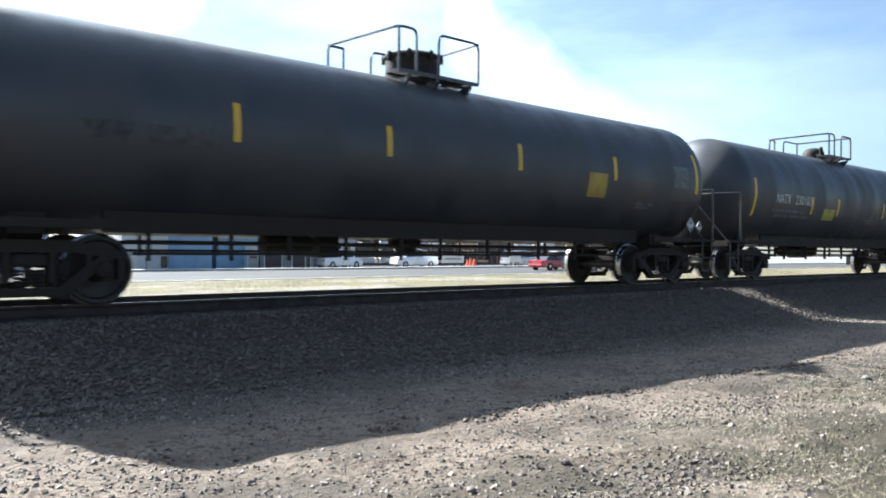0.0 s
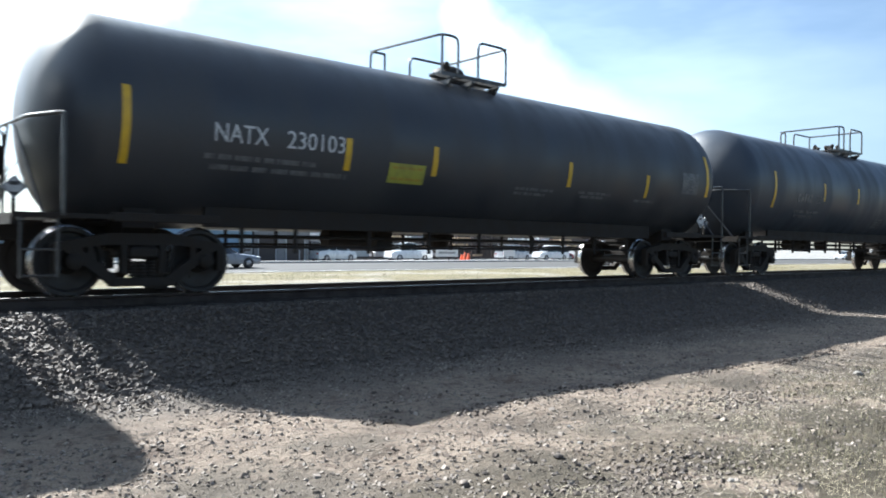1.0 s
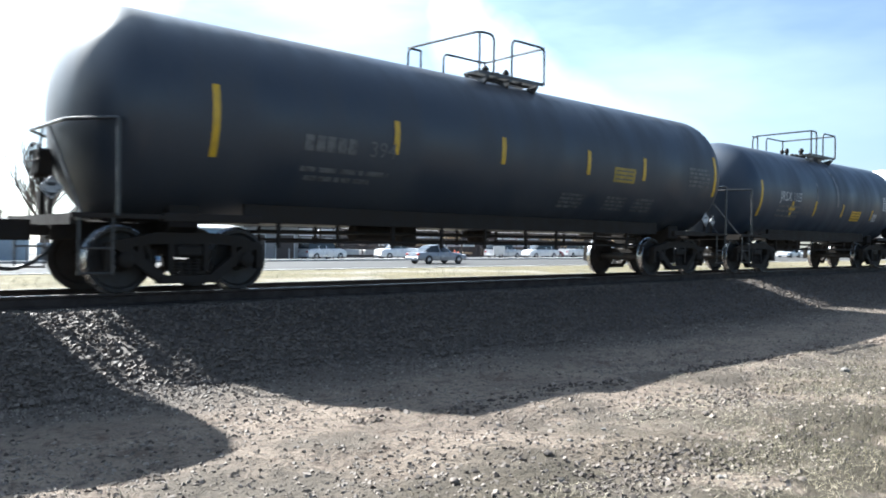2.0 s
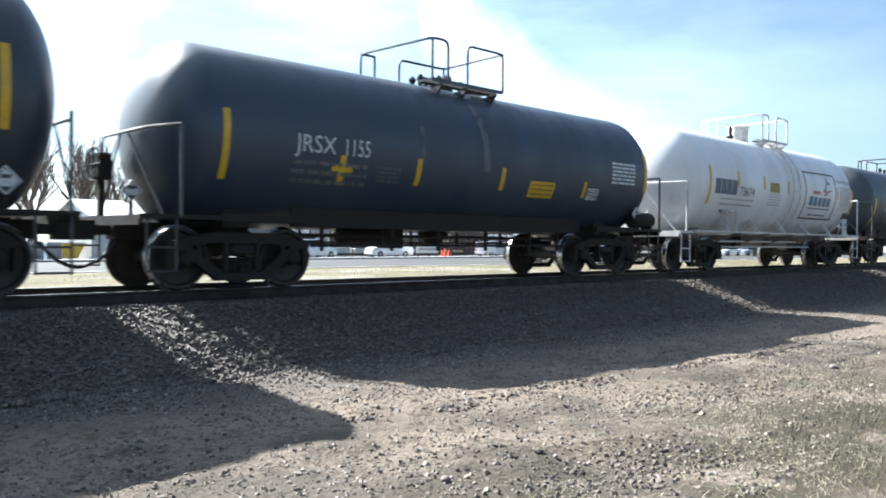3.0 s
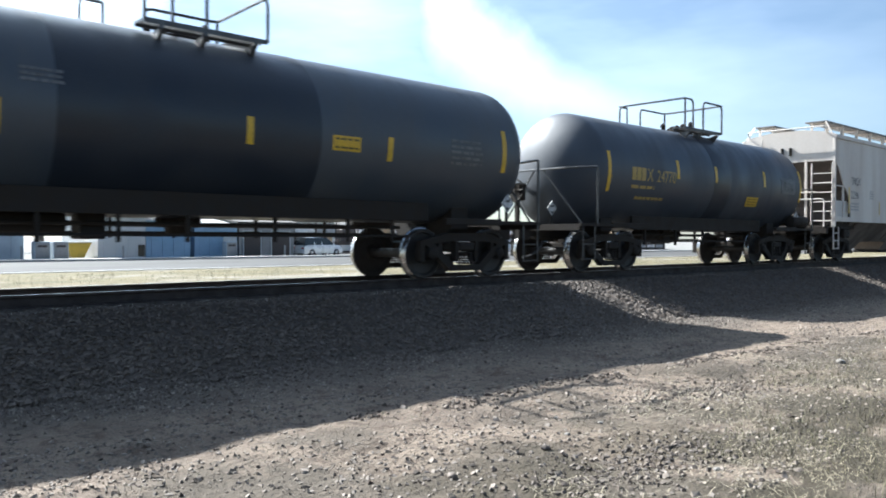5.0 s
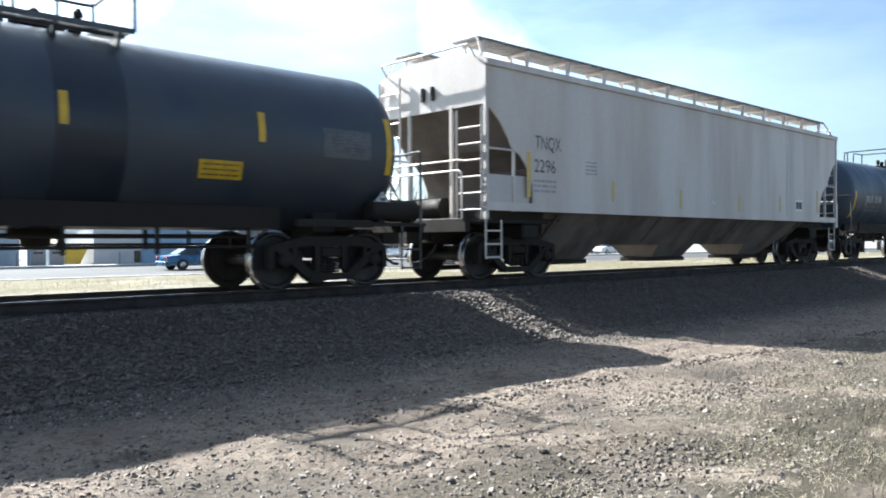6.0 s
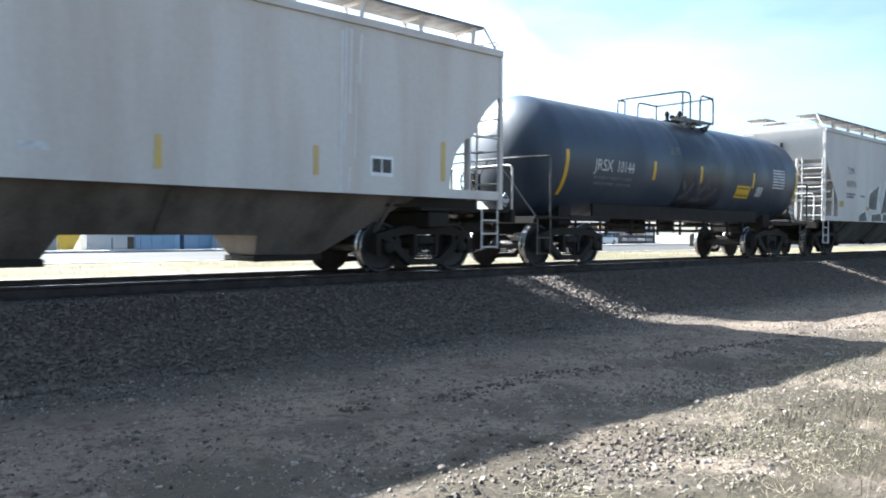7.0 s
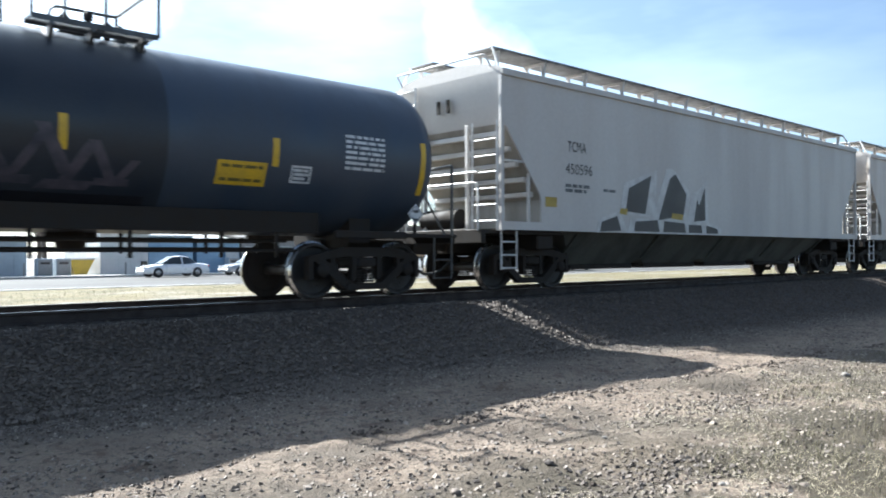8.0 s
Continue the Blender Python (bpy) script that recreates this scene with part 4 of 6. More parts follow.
def side_reservoir(car, x0, x1):
    """A brake air cylinder lying on the end platform's near edge."""
    g = Geo().lathe([(x0, .03), (x0 + .02, .15), (x0 + .08, .19), (x1 - .08, .19), (x1 - .02, .15), (x1, .03)], "x", 18, (0, -1.14, 1.28))
    g.box(x0 + .15, x0 + .22, -1.26, -1.02, 1.05, 1.14), g.box(x1 - .22, x1 - .15, -1.26, -1.02, 1.05, 1.14)
    part("air_reservoir", g, STEEL_DARK, car, "dark steel air reservoir")


# the cars, from the first seen to the last; R and the centre's height in metres
R, zc = 1.49, 2.42
car, um, hf = tank_car(2.6, 16.35, R, zc, BLACK, "long black tank car with yellow tape marks and a top dome", style=1, xm=-.12, over=(1.5, 1.70))
um += 0.07    # marks sit this much before the trucks' middle
tapes(car, um, R, zc, [(5.21, 2.52, .55), (7.91, 2.52, .5), (11.02, 2.52, .5), (13.99, 2.52, .5), (17.22, 2.62, .95)])
plate_mark(car, um, R, zc, 13.41, 2.14, .62, .50, YELLOW_DULL, label="faded yellow panel")
plate_mark(car, um, R, zc, 16.55, 2.50, .62, .50, PANEL_GREY, name="data_panel", print_mat=FAINT_INK, rows=5)
blocks(car, um, R, zc, 3.10, 3.80, 2.12, 2.36, 4, GHOST_INK)
blocks(car, um, R, zc, 3.98, 5.02, 2.12, 2.36, 6, GHOST_INK)
shell_bars(car, R, zc, [(14.9 - um, 15.6 - um, 1.82, .05), (14.9 - um, 15.4 - um, 1.74, .05)], FAINT_INK, 2)

R, zc = 1.49, 2.42
car, um, hf = tank_car(20.49, 33.50, R, zc, BLACK, "black tank car with white stencilled marks and a low dome", style=3, xm=-.25, over=(1.30, 1.70), span=.88, lift=.68)
um += 0.03    # marks sit this much before the trucks' middle
tapes(car, um, R, zc, [(20.11, 2.24, 1.0), (23.57, 2.14, .5), (25.39, 2.17, .5), (29.03, 2.19, .5), (31.78, 2.11, .5), (34.35, 2.50, 1.0)])
shell_text(car, "NATX", R, zc, 21.30 - um, 2.14, .26, WHITE_INK, .85)
shell_text(car, "230103", R, zc, 22.45 - um, 2.14, .26, WHITE_INK, 1.04)
shell_bars(car, R, zc, [(21.2 - um, 23.0 - um, 1.93, .07), (21.3 - um, 23.6 - um, 1.79, .07)], FAINT_INK, 3)
shell_bars(car, R, zc, [(27.5 - um, 28.6 - um, 1.84, .05), (27.5 - um, 28.4 - um, 1.75, .05), (29.4 - um, 30.5 - um, 1.86, .05), (29.5 - um, 30.3 - um, 1.78, .05), (31.4 - um, 32.2 - um, 1.78, .05)], FAINT_INK, 4)
plate_mark(car, um, R, zc, 24.80, 1.92, .78, .32, LIME, label="yellow-green panel", print_mat=YELLOW_DULL, rows=2)
plate_mark(car, um, R, zc, 33.56, 2.28, .70, .50, PANEL_GREY, name="data_panel", print_mat=FAINT_INK, rows=5)

R, zc = 1.55, 2.54
car, um, hf = tank_car(37.70, 50.70, R, zc, BLUE_BLACK, "very dark blue tank car with yellow tape marks and faint print", style=0, xm=.30, over=(1.5, 1.72))
um -= 0.1    # marks sit this much behind the trucks' middle
tapes(car, um, R, zc, [(37.75, 2.40, 1.0), (40.97, 2.47, .55), (43.56, 2.48, .5), (46.18, 2.46, .5), (48.25, 2.46, .5), (51.44, 2.50, 1.0)])
shell_text(car, "394", R, zc, 40.42 - um, 2.12, .25, FAINT_INK, .55)
blocks(car, um, R, zc, 39.2, 40.2, 2.12, 2.36, 5, FAINT_INK)
shell_bars(car, R, zc, [(39.2 - um, 40.9 - um, 1.85, .07), (39.3 - um, 40.6 - um, 1.72, .07)], FAINT_INK, 5)
plate_mark(car, um, R, zc, 47.50, 2.28, .80, .32, YELLOW_DULL, label="faded yellow warning panel", print_mat=PANEL_GREY, rows=3)
for u in (45.9, 47.46, 48.55):
    shell_bars(car, R, zc, [(u - .38 - um, u + .38 - um, 1.78 - .08 * k, .045) for k in range(4)], FAINT_INK, int(u))
shell_bars(car, R, zc, [(50.2 - um, 51.15 - um, 2.62 - .1 * k, .06) for k in range(5)], FAINT_INK, 6)

R, zc = 1.42, 2.34
car, um, hf = tank_car(54.88, 64.15, R, zc, NAVY, "dark blue tank car with pale weld streaks and white marks", style=0, xm=.20, over=(1.27, 1.70))
tapes(car, um, R, zc, [(54.42, 2.11, 1.0), (56.48, 1.87, .46), (58.11, 1.94, .46), (60.28, 1.95, .42), (62.91, 1.88, .34), (65.2, 2.4, .9)])
shell_text(car, "JRSX", R, zc, 55.58 - um, 2.10, .27, WHITE_INK, .74)
shell_text(car, "1155", R, zc, 56.46 - um, 2.10, .27, WHITE_INK, .54)
shell_bars(car, R, zc, [(55.55 - um, 57.0 - um, 1.94 - .14 * k, .06) for k in range(3)], FAINT_INK, 7)
part("tape_mark", patch(Geo(), R, zc, 56.28 - um, 56.68 - um, 1.84, 1.94), YELLOW, car)
shell_bars(car, R, zc, [(57.2 - um, 57.7 - um, 1.95 - .07 * k, .04) for k in range(4)], PANEL_GREY, 8)
plate_mark(car, um, R, zc, 61.50, 1.81, .78, .32, YELLOW, label="yellow warning panel", print_mat=PANEL_INK, rows=3)
frame_mark(car, um, R, zc, 63.05, 63.43, 1.68, 1.92, .03, WHITE_INK)
shell_bars(car, R, zc, [(63.11 - um, 63.36 - um, 1.80 + .06 * k, .04) for k in (-1, 0, 1)], WHITE_INK, 9)
side_reservoir(car, 64.98 - um, 65.85 - um)
shell_bars(car, R, zc, [(63.85 - um, 64.75 - um, 2.52 - .085 * k, .05) for k in range(6)], WHITE_INK, 10)
STREAK = material("dried_grey_spill", (0.10, 0.105, 0.115), 0.5, dirt=(0.03, 0.035, 0.045), amount=0.9, scale=3, stretch=(4, 4, .6), bump=0.02)
part("dried_streak", patch(Geo(), R, zc, 59.66 - um, 59.84 - um, 2.05, 3.35, off=.004, lean=-.1), STREAK, car, "pale dried spill streak")
part("dried_streak", patch(Geo(), R, zc, 58.12 - um, 58.22 - um, 2.15, 2.75, off=.004), STREAK, car)

R, zc = 1.50, 2.42
car, um, hf = tank_car(68.45, 77.11, R, zc, WHITE_TANK, "dusty white acid tank car with a framed emblem and white railings", rails=RAIL_WHITE, style=2, xm=.58, over=(1.40, 1.42), boards=True, span=.9, nudge=-.25, rail_out=(1.42, 1.50))
FADED_PRINT = material("faded_grey_print", (0.30, 0.30, 0.31), 0.6, dirt=(0.45, 0.44, 0.43), amount=0.6, scale=6, bump=0.02)
um -= 0.08    # marks sit this much behind the trucks' middle
tapes(car, um, R, zc, [(68.05, 2.30, 1.0), (69.62, 2.52, .42), (71.18, 2.51, .38), (72.79, 2.46, .36), (76.62, 2.46, .42), (77.86, 2.22, .85)])
for k, (x, w) in enumerate(((68.33, .29), (68.65, .28), (68.955, .25), (69.23, .31))):
    part("wordmark_block", patch(Geo(), R, zc, x - um, x - um + w, 2.08, 2.48, lean=.012 * (k - 1.5)), TEAL_INK, car, "dark teal wordmark block")
shell_text(car, "73674", R, zc, 69.70 - um, 2.08, .24, BLACK_INK, .86)
shell_bars(car, R, zc, [(68.75 - um, 70.6 - um, 1.96, .045), (68.75 - um, 70.6 - um, 1.82, .045)], FADED_PRINT, 11)
plate_mark(car, um, R, zc, 69.0, 1.64, .18, .06, PANEL_GREY, name="data_panel")
plate_mark(car, um, R, zc, 71.85, 2.40, .62, .28, YELLOW_DULL, label="yellow panel with dark print", print_mat=PANEL_INK, rows=3)
shell_bars(car, R, zc, [(71.5 - um, 72.3 - um, 2.20 - .075 * k, .022) for k in range(5)], FADED_PRINT, 12)
frame_mark(car, um, R, zc, 74.02, 76.47, 1.56, 3.06, .05, BROWN_INK)
for k in range(5):
    x = 74.36 - um + k * .345
    g = patch(Geo(), R, zc, x, x + .27, 1.99, 2.26 if k else 2.28)
    part("emblem_block", g, BLUE_INK, car)
blocks(car, um, R, zc, 74.60, 75.20, 2.36, 2.46, 4, RED_INK, name="emblem_block")
shell_bars(car, R, zc, [(74.35 - um, 76.1 - um, 1.90, .04), (74.6 - um, 75.9 - um, 1.70, .05)], TEAL_INK, 13)
for x, w, z, h, lean in ((75.62, .09, 2.66, .34, .22), (75.46, .08, 2.52, .16, .20), (75.72, .07, 2.86, .16, -.10), (75.78, .20, 2.74, .07, .05)):
    part("emblem", patch(Geo(), R, zc, x - um, x + w - um, z - h / 2, z + h / 2, lean=lean), BLUE_INK, car, "abstract blue emblem stroke")
for x, w, z, h, lean in ((75.36, .50, 2.46, .05, .10), (75.50, .24, 2.38, .09, .20), (75.84, .22, 2.50, .04, .05)):
    part("emblem", patch(Geo(), R, zc, x - um, x + w - um, z - h / 2, z + h / 2, off=.008, lean=lean), RED_INK, car, "red emblem stroke")
shell_text(car, "PHOSPHORIC ACID", R, zc, 76.58 - um, 2.80, .11, TEAL_INK, 1.34)
shell_bars(car, R, zc, [(76.80 - um, 77.72 - um, 2.68 - .042 * k, .022) for k in range(15)], FADED_PRINT, 14)
shell_bars(car, R, zc, [(76.72 - um, 77.65 - um, 2.08 - .07 * k, .025) for k in range(3)], FADED_PRINT, 15)
plate_mark(car, um, R, zc, 77.60, 1.74, .42, .20, BLACK_INK, name="data_panel", print_mat=PANEL_GREY, rows=2)
for x in (-hf + .55, -hf + 1.05):
    part("grab_iron", Geo().tube(bent([(x, -1.52, 1.06), (x, -1.52, 1.62), (x + .12, -1.28, 1.62)], .05), .03, 7), RAIL_WHITE, car)
part("grab_iron", Geo().tube([(-hf + .55, -1.52, 1.62), (-hf + 1.05, -1.52, 1.62)], .03, 7), RAIL_WHITE, car)
xp = 77.30 - um
part("placard_bracket", Geo().box(xp - .19, xp + .19, -1.47, -1.45, 1.10, 1.62, .006), RAIL_WHITE, car, "white steel placard plate")
placard(car, xp, -1.474, 1.38, size=.24)
plate_mark(car, um, R, zc, 76.52, 1.60, .14, .07, PANEL_GREY, name="data_panel")

R, zc = 1.37, 2.40
DARK_BAND = material("newer_black_paint", (0.020, 0.025, 0.034), 0.45, dirt=(0.034, 0.037, 0.043), amount=0.5, scale=1.2, bump=0.04, spec=0.38)
car, um, hf = tank_car(81.38, 91.85, R, zc, GREY_TANK, "faded dark grey tank car with a darker middle band", style=0, xm=.02, over=(1.45, 1.70), rail_out=(1.28, 1.60), band=[(-2.15, 1.74, DARK_BAND, .004)], lift=.66)
um -= 0.05    # marks sit this much behind the trucks' middle
tapes(car, um, R, zc, [(80.68, 2.0, .95), (83.73, 2.17, .42), (87.06, 2.30, .40), (89.69, 2.23, .40), (92.5, 2.4, .8)])
shell_text(car, "JRSX", R, zc, 81.72 - um, 2.12, .25, WHITE_INK, .78)
shell_text(car, "11140", R, zc, 82.66 - um, 2.12, .25, WHITE_INK, .68)
shell_bars(car, R, zc, [(81.75 - um, 83.3 - um, 1.97, .06), (81.8 - um, 83.3 - um, 1.84, .06)], FAINT_INK, 16)
plate_mark(car, um, R, zc, 88.79, 2.25, .55, .24, YELLOW, label="small yellow warning panel", print_mat=PANEL_INK, rows=2)
shell_bars(car, R, zc, [(91.1 - um, 91.9 - um, 2.5 - .1 * k, .05) for k in range(5)], FAINT_INK, 17)
shell_bars(car, R, zc, [(84.0 - um, 84.5 - um, 2.78 - .07 * k, .04) for k in range(3)], FAINT_INK, 18)

R, zc = 1.36, 2.30
car, um, hf = tank_car(96.58, 105.0, R, zc, BLUE_BLACK, "grimy blue-black tank car with worn yellow lettering", style=0, xm=.04, over=(1.30, 1.60), band=[(-.11, .79, DARK_BAND, .004)])
um -= 0.06    # marks sit this much behind the trucks' middle
tapes(car, um, R, zc, [(95.95, 2.25, .9), (98.83, 2.45, .46), (100.72, 2.43, .42), (103.50, 2.45, .44), (105.92, 2.35, .95)])
blocks(car, um, R, zc, 96.83, 97.42, 2.10, 2.40, 3, YELLOW_INK)
shell_text(car, "X", R, zc, 97.45 - um, 2.10, .30, YELLOW_INK, .25)
shell_text(car, "24770", R, zc, 97.86 - um, 2.10, .28, YELLOW_INK, .85)
shell_bars(car, R, zc, [(96.85 - um, 97.8 - um, 1.95, .07), (97.1 - um, 98.3 - um, 1.70, .06)], YELLOW_INK, 19)
plate_mark(car, um, R, zc, 102.88, 1.79, .68, .26, YELLOW, label="yellow warning panel", lean=-.02, print_mat=PANEL_INK, rows=3)
plate_mark(car, um, R, zc, 105.06, 2.32, .95, .46, PANEL_GREY, name="data_panel", print_mat=FAINT_INK, rows=6)
side_reservoir(car, 105.62 - um, 106.70 - um)


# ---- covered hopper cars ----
# brown grime, darkened further for the shade below the end overhang
SLOPE = material("grimed_shaded_slope_sheet", (0.075, 0.06, 0.05), 0.8, dirt=(0.04, 0.032, 0.027), amount=0.8, scale=1.2, fine=16, stretch=(1, 1.5, .5), spread=0.05)
ROOF_WALK = material("weathered_steel_grating", (0.15, 0.15, 0.148), 0.7, metal=0.2, dirt=(0.09, 0.088, 0.085), scale=5, bump=0.1)


def hopper_car(u0, u1, paint, label, cut, bays, bottom, low, top=4.10, over=1.47, ribs=0, rails=None, sill=1.32, slope=None, under=None, foot=.72):
    """cut: outline of the end below the top panel as (inset, height), downwards. bays: pairs of outlet edges, in train places."""
    um, half = (u0 + u1) / 2, (u1 - u0) / 2
    car = tagged(new("hopper_car"), label, "hopper car", "cars of the freight train")
    moving_cars.append((car, um))
    L, W = half + over, 1.55
    rails = rails or paint
    running_gear(car, [(-half, -half - 2.1), (half, half + 2.1)])
    left = [(-L + i, z) for i, z in cut]
    right = [(L - i, z) for i, z in reversed(cut)]
    body = Geo().prism([(-L, top)] + left + [(-L + cut[-1][0], sill), (L - cut[-1][0], sill)] + right + [(L, top)], "y", -W, W)
    part("body", body, paint, car)
    g = Geo().prism([(-W, top), (-W + .02, top + .05), (-1.25, top + .14), (-.6, top + .24), (.6, top + .24), (1.25, top + .14), (W - .02, top + .05), (W, top)], "x", -L, L)
    part("roof", g, paint, car)
    for s in (-1, 1):
        part("roof_rail", Geo().box(-L, L, *sorted((s * (W - .01), s * (W + .05))), top - .10, top + .03, .012), paint, car)
        part("side_sill", Geo().box(-L + .05, L - .05, *sorted((s * 1.44, s * 1.5525)), sill - .02, sill + .14, .001), paint, car)
    # a trough hatch along the ridge between two grated roof walks on short stands
    walk_z = top + .48
    wm = ROOF_WALK
    for sy in (-1, 1):
        for k in range(4):
            xa, xb = -L + .12 + (2 * L - .24) * k / 4 + .01, -L + .12 + (2 * L - .24) * (k + 1) / 4 - .01
            part("running_board", Geo().box(xa, xb, *sorted((sy * .52, sy * 1.22)), walk_z, walk_z + .045, .008), wm, car, "steel grating roof walk")
        for k in range(13):
            x = -L + .35 + (2 * L - .7) * k / 12
            part("roof_stand", Geo().prism([(sy * .60, walk_z), (sy * 1.18, walk_z), (sy * 1.14, top + .15), (sy * 1.08, top + .15), (sy * 1.08, walk_z - .05), (sy * .70, walk_z - .05), (sy * .70, top + .22), (sy * .64, top + .22)], "x", x - .02, x + .02), paint, car)
        for s in (-1, 1):
            part("walk_post", Geo().tube([(s * (L - .14), sy * 1.20, walk_z + .02), (s * (L - .04), sy * 1.48, top - .02)], .024, 6), rails, car)
    for k in range(6):
        x = -L + .9 + (2 * L - 1.8) * (k + .5) / 6
        part("hatch_cover", Geo().prism([(-.40, top + .22), (-.36, top + .34), (-.15, top + .38), (.15, top + .38), (.36, top + .34), (.40, top + .22)], "x", x - 1.2, x + 1.2), paint, car)
    # hopper sheets below
    poly = [(bays[0][0] - um - 1.0, sill)]
    for k, (a, b) in enumerate(bays):
        poly += [(a - um, bottom), (b - um, bottom)]
        if k + 1 < len(bays):
            poly += [(b - um + .14, low), (bays[k + 1][0] - um - .14, low)]
    poly += [(bays[-1][1] - um + 1.45, sill)]
    n = len(poly)
    vs = []
    for s in (-1, 1):
        vs += [(x, s * (foot + (1.38 - foot) * (z - bottom) / (sill - bottom)), z) for x, z in poly]
    g = Geo().add(vs, [tuple(range(n)), tuple(range(2 * n - 1, n - 1, -1))] + [(i, n + i, n + (i + 1) % n, (i + 1) % n) for i in range(n)])
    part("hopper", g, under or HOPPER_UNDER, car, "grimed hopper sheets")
    for a, b in bays:
        part("outlet_gate", Geo().box(a - um - .05, b - um + .05, -foot - .08, foot + .08, bottom - .09, bottom + .02, .02), STEEL_DARK, car)
    low_y = foot + (1.38 - foot) * (low + .05 - bottom) / (sill - bottom)
    for k in range(len(bays) + 1):
        x = poly[0][0] + .5 + (poly[-1][0] - poly[0][0] - 1.0) * k / len(bays)
        part("sheet_rib", Geo().prism([(-1.40, sill - .06), (-1.33, sill - .06), (-low_y + .05, low + .05), (-low_y - .05, low + .05)], "x", x - .03, x + .03), under or HOPPER_UNDER, car)
    for s in (-1, 1):
        # separate sheets over the end cut, darker than the body to carry its shade
        line = [(s * (L - i + .006), z) for i, z in cut] + [(s * (L - cut[-1][0] + .006), sill)]
        g = Geo()
        for (xa, za), (xb, zb) in zip(line, line[1:]):
            g.add([(xa, -1.52, za), (xa, 1.52, za), (xb, 1.52, zb), (xb, -1.52, zb)], [(0, 1, 2, 3)])
        part("slope_sheet", g, slope or SLOPE, car, "brown-grey grimed slope sheet, end shade in its colour")
        # end: platform, posts, ladder, railings, slope ribs
        xe = s * (half + 1.95)
        part("shear_plate", Geo().box(*sorted((s * (half - 1.1), s * (L - .36))), -1.25, 1.25, 1.16, sill + .02, .01), STEEL_DARK, car)
        part("end_deck", Geo().box(*sorted((s * (half - .5), s * (L - .35))), -1.45, 1.45, 1.10, 1.16, .01), STEEL_DARK, car)
        platform_grating(car, s * (L - .33), xe - s * .12, s, 1.12, STEEL_DARK, .013)
        part("end_sill", Geo().box(*sorted((xe - s * .12, xe)), -1.5, 1.5, .92, 1.18, .015), STEEL_DARK, car)
        part("bolster", Geo().box(s * half - .25, s * half + .25, -1.4, 1.4, .80, 1.10, .03), STEEL_DARK, car)
        for sy in (-1, 1):
            part("corner_post", Geo().box(*sorted((s * L - s * .07, s * L + s * .01)), sy * 1.53 - .04, sy * 1.53 + .04, 1.16, top - .05, .008), paint, car)
            part("end_post", Geo().box(*sorted((s * L - s * .05, s * L + s * .01)), sy * .62 - .04, sy * .62 + .04, 1.16, cut[0][1] + .05, .008), paint, car)
            part("brace", Geo().box(*sorted((s * (L - .85), s * (L - .80))), sy * 1.50 - .03, sy * 1.50 + .03, 1.32, 2.55, .006), paint, car)
            part("grab_iron", Geo().tube([(s * (L - .83), sy * 1.53, 2.5), (s * L, sy * 1.53, 2.5)], .022, 6), rails, car)
            lad = Geo()
            for y in (sy * 1.50, sy * .84):
                lad.tube([(s * (L + .06), y, 1.16), (s * (L + .06), y, 3.25 if sy < 0 else top)], .026, 6)
            ladder = part("ladder", lad, rails, car)
            z = 1.35
            while z < (3.2 if sy < 0 else top):
                part("rung", Geo().tube([(s * (L + .06), sy * 1.50, z), (s * (L + .06), sy * .84, z)], .017, 6), rails, ladder)
                z += .31
            st = Geo()
            for x in (L - .05, L - .48):
                st.tube([(s * x, sy * 1.50, .42), (s * x, sy * 1.50, 1.16)], .02, 6)
            for z in (.45, .70, .95):
                st.tube([(s * (L - .05), sy * 1.50, z), (s * (L - .48), sy * 1.50, z)], .017, 6)
            part("step", st, rails, car)
        part("end_railing", Geo().tube(bent([(s * (L + .08), -.98, 2.30), (s * (L + .08), .98, 2.30)], .1), .022, 6), rails, car)
        part("end_railing", Geo().tube(bent([(xe, -1.40, 1.16), (xe, -1.40, 2.05), (xe, 1.40, 2.05), (xe, 1.40, 1.16)], .12), .022, 6), rails, car)
        part("roof_grab", Geo().tube(bent([(s * (L + .02), -1.3, top + .08), (s * (L + .18), -1.3, top + .30), (s * (L + .18), 1.3, top + .30), (s * (L + .02), 1.3, top + .08)], .08), .022, 6), rails, car)
        for k in range(ribs):
            f = (k + .6) / ribs
            i0, z0 = cut[0]
            i1, z1 = cut[-1]
            x, z = s * (L - i0 - (i1 - i0) * f + .04), z0 + (z1 - z0) * f
            part("slope_rib", Geo().box(*sorted((x - s * .04, x + s * .05)), -1.42, 1.42, z - .05, z + .05, .015), paint, car)
        for y in (-.16, .12):
            part("end_bracket", Geo().box(*sorted((s * L, s * (L + .05))), y, y + .09, 3.55, 3.82, .01), STEEL_DARK, car)
        if s < 0:
            g = Geo().lathe([(-.55, .02), (-.53, .20), (.53, .20), (.55, .02)], "y", 18, (s * (half + 1.35), .2, 1.42))
            part("air_reservoir", g, STEEL_DARK, car)
            g = Geo().tube([(xe + .1, .75 + .27 * math.cos(k * math.pi / 8), 2.0 + .27 * math.sin(k * math.pi / 8)) for k in range(16)], .02, 6, closed=True)
            for k in range(4):
                t = k * math.pi / 2
                g.tube([(xe + .1, .75, 2.0), (xe + .1, .75 + .27 * math.cos(t), 2.0 + .27 * math.sin(t))], .014, 5)
            g.tube([(xe + .1, .75, 2.0), (xe + .1, .75, 1.16)], .03, 6)
            part("brake_wheel", g, rails, car, "round hand brake wheel")
    return car, um, half


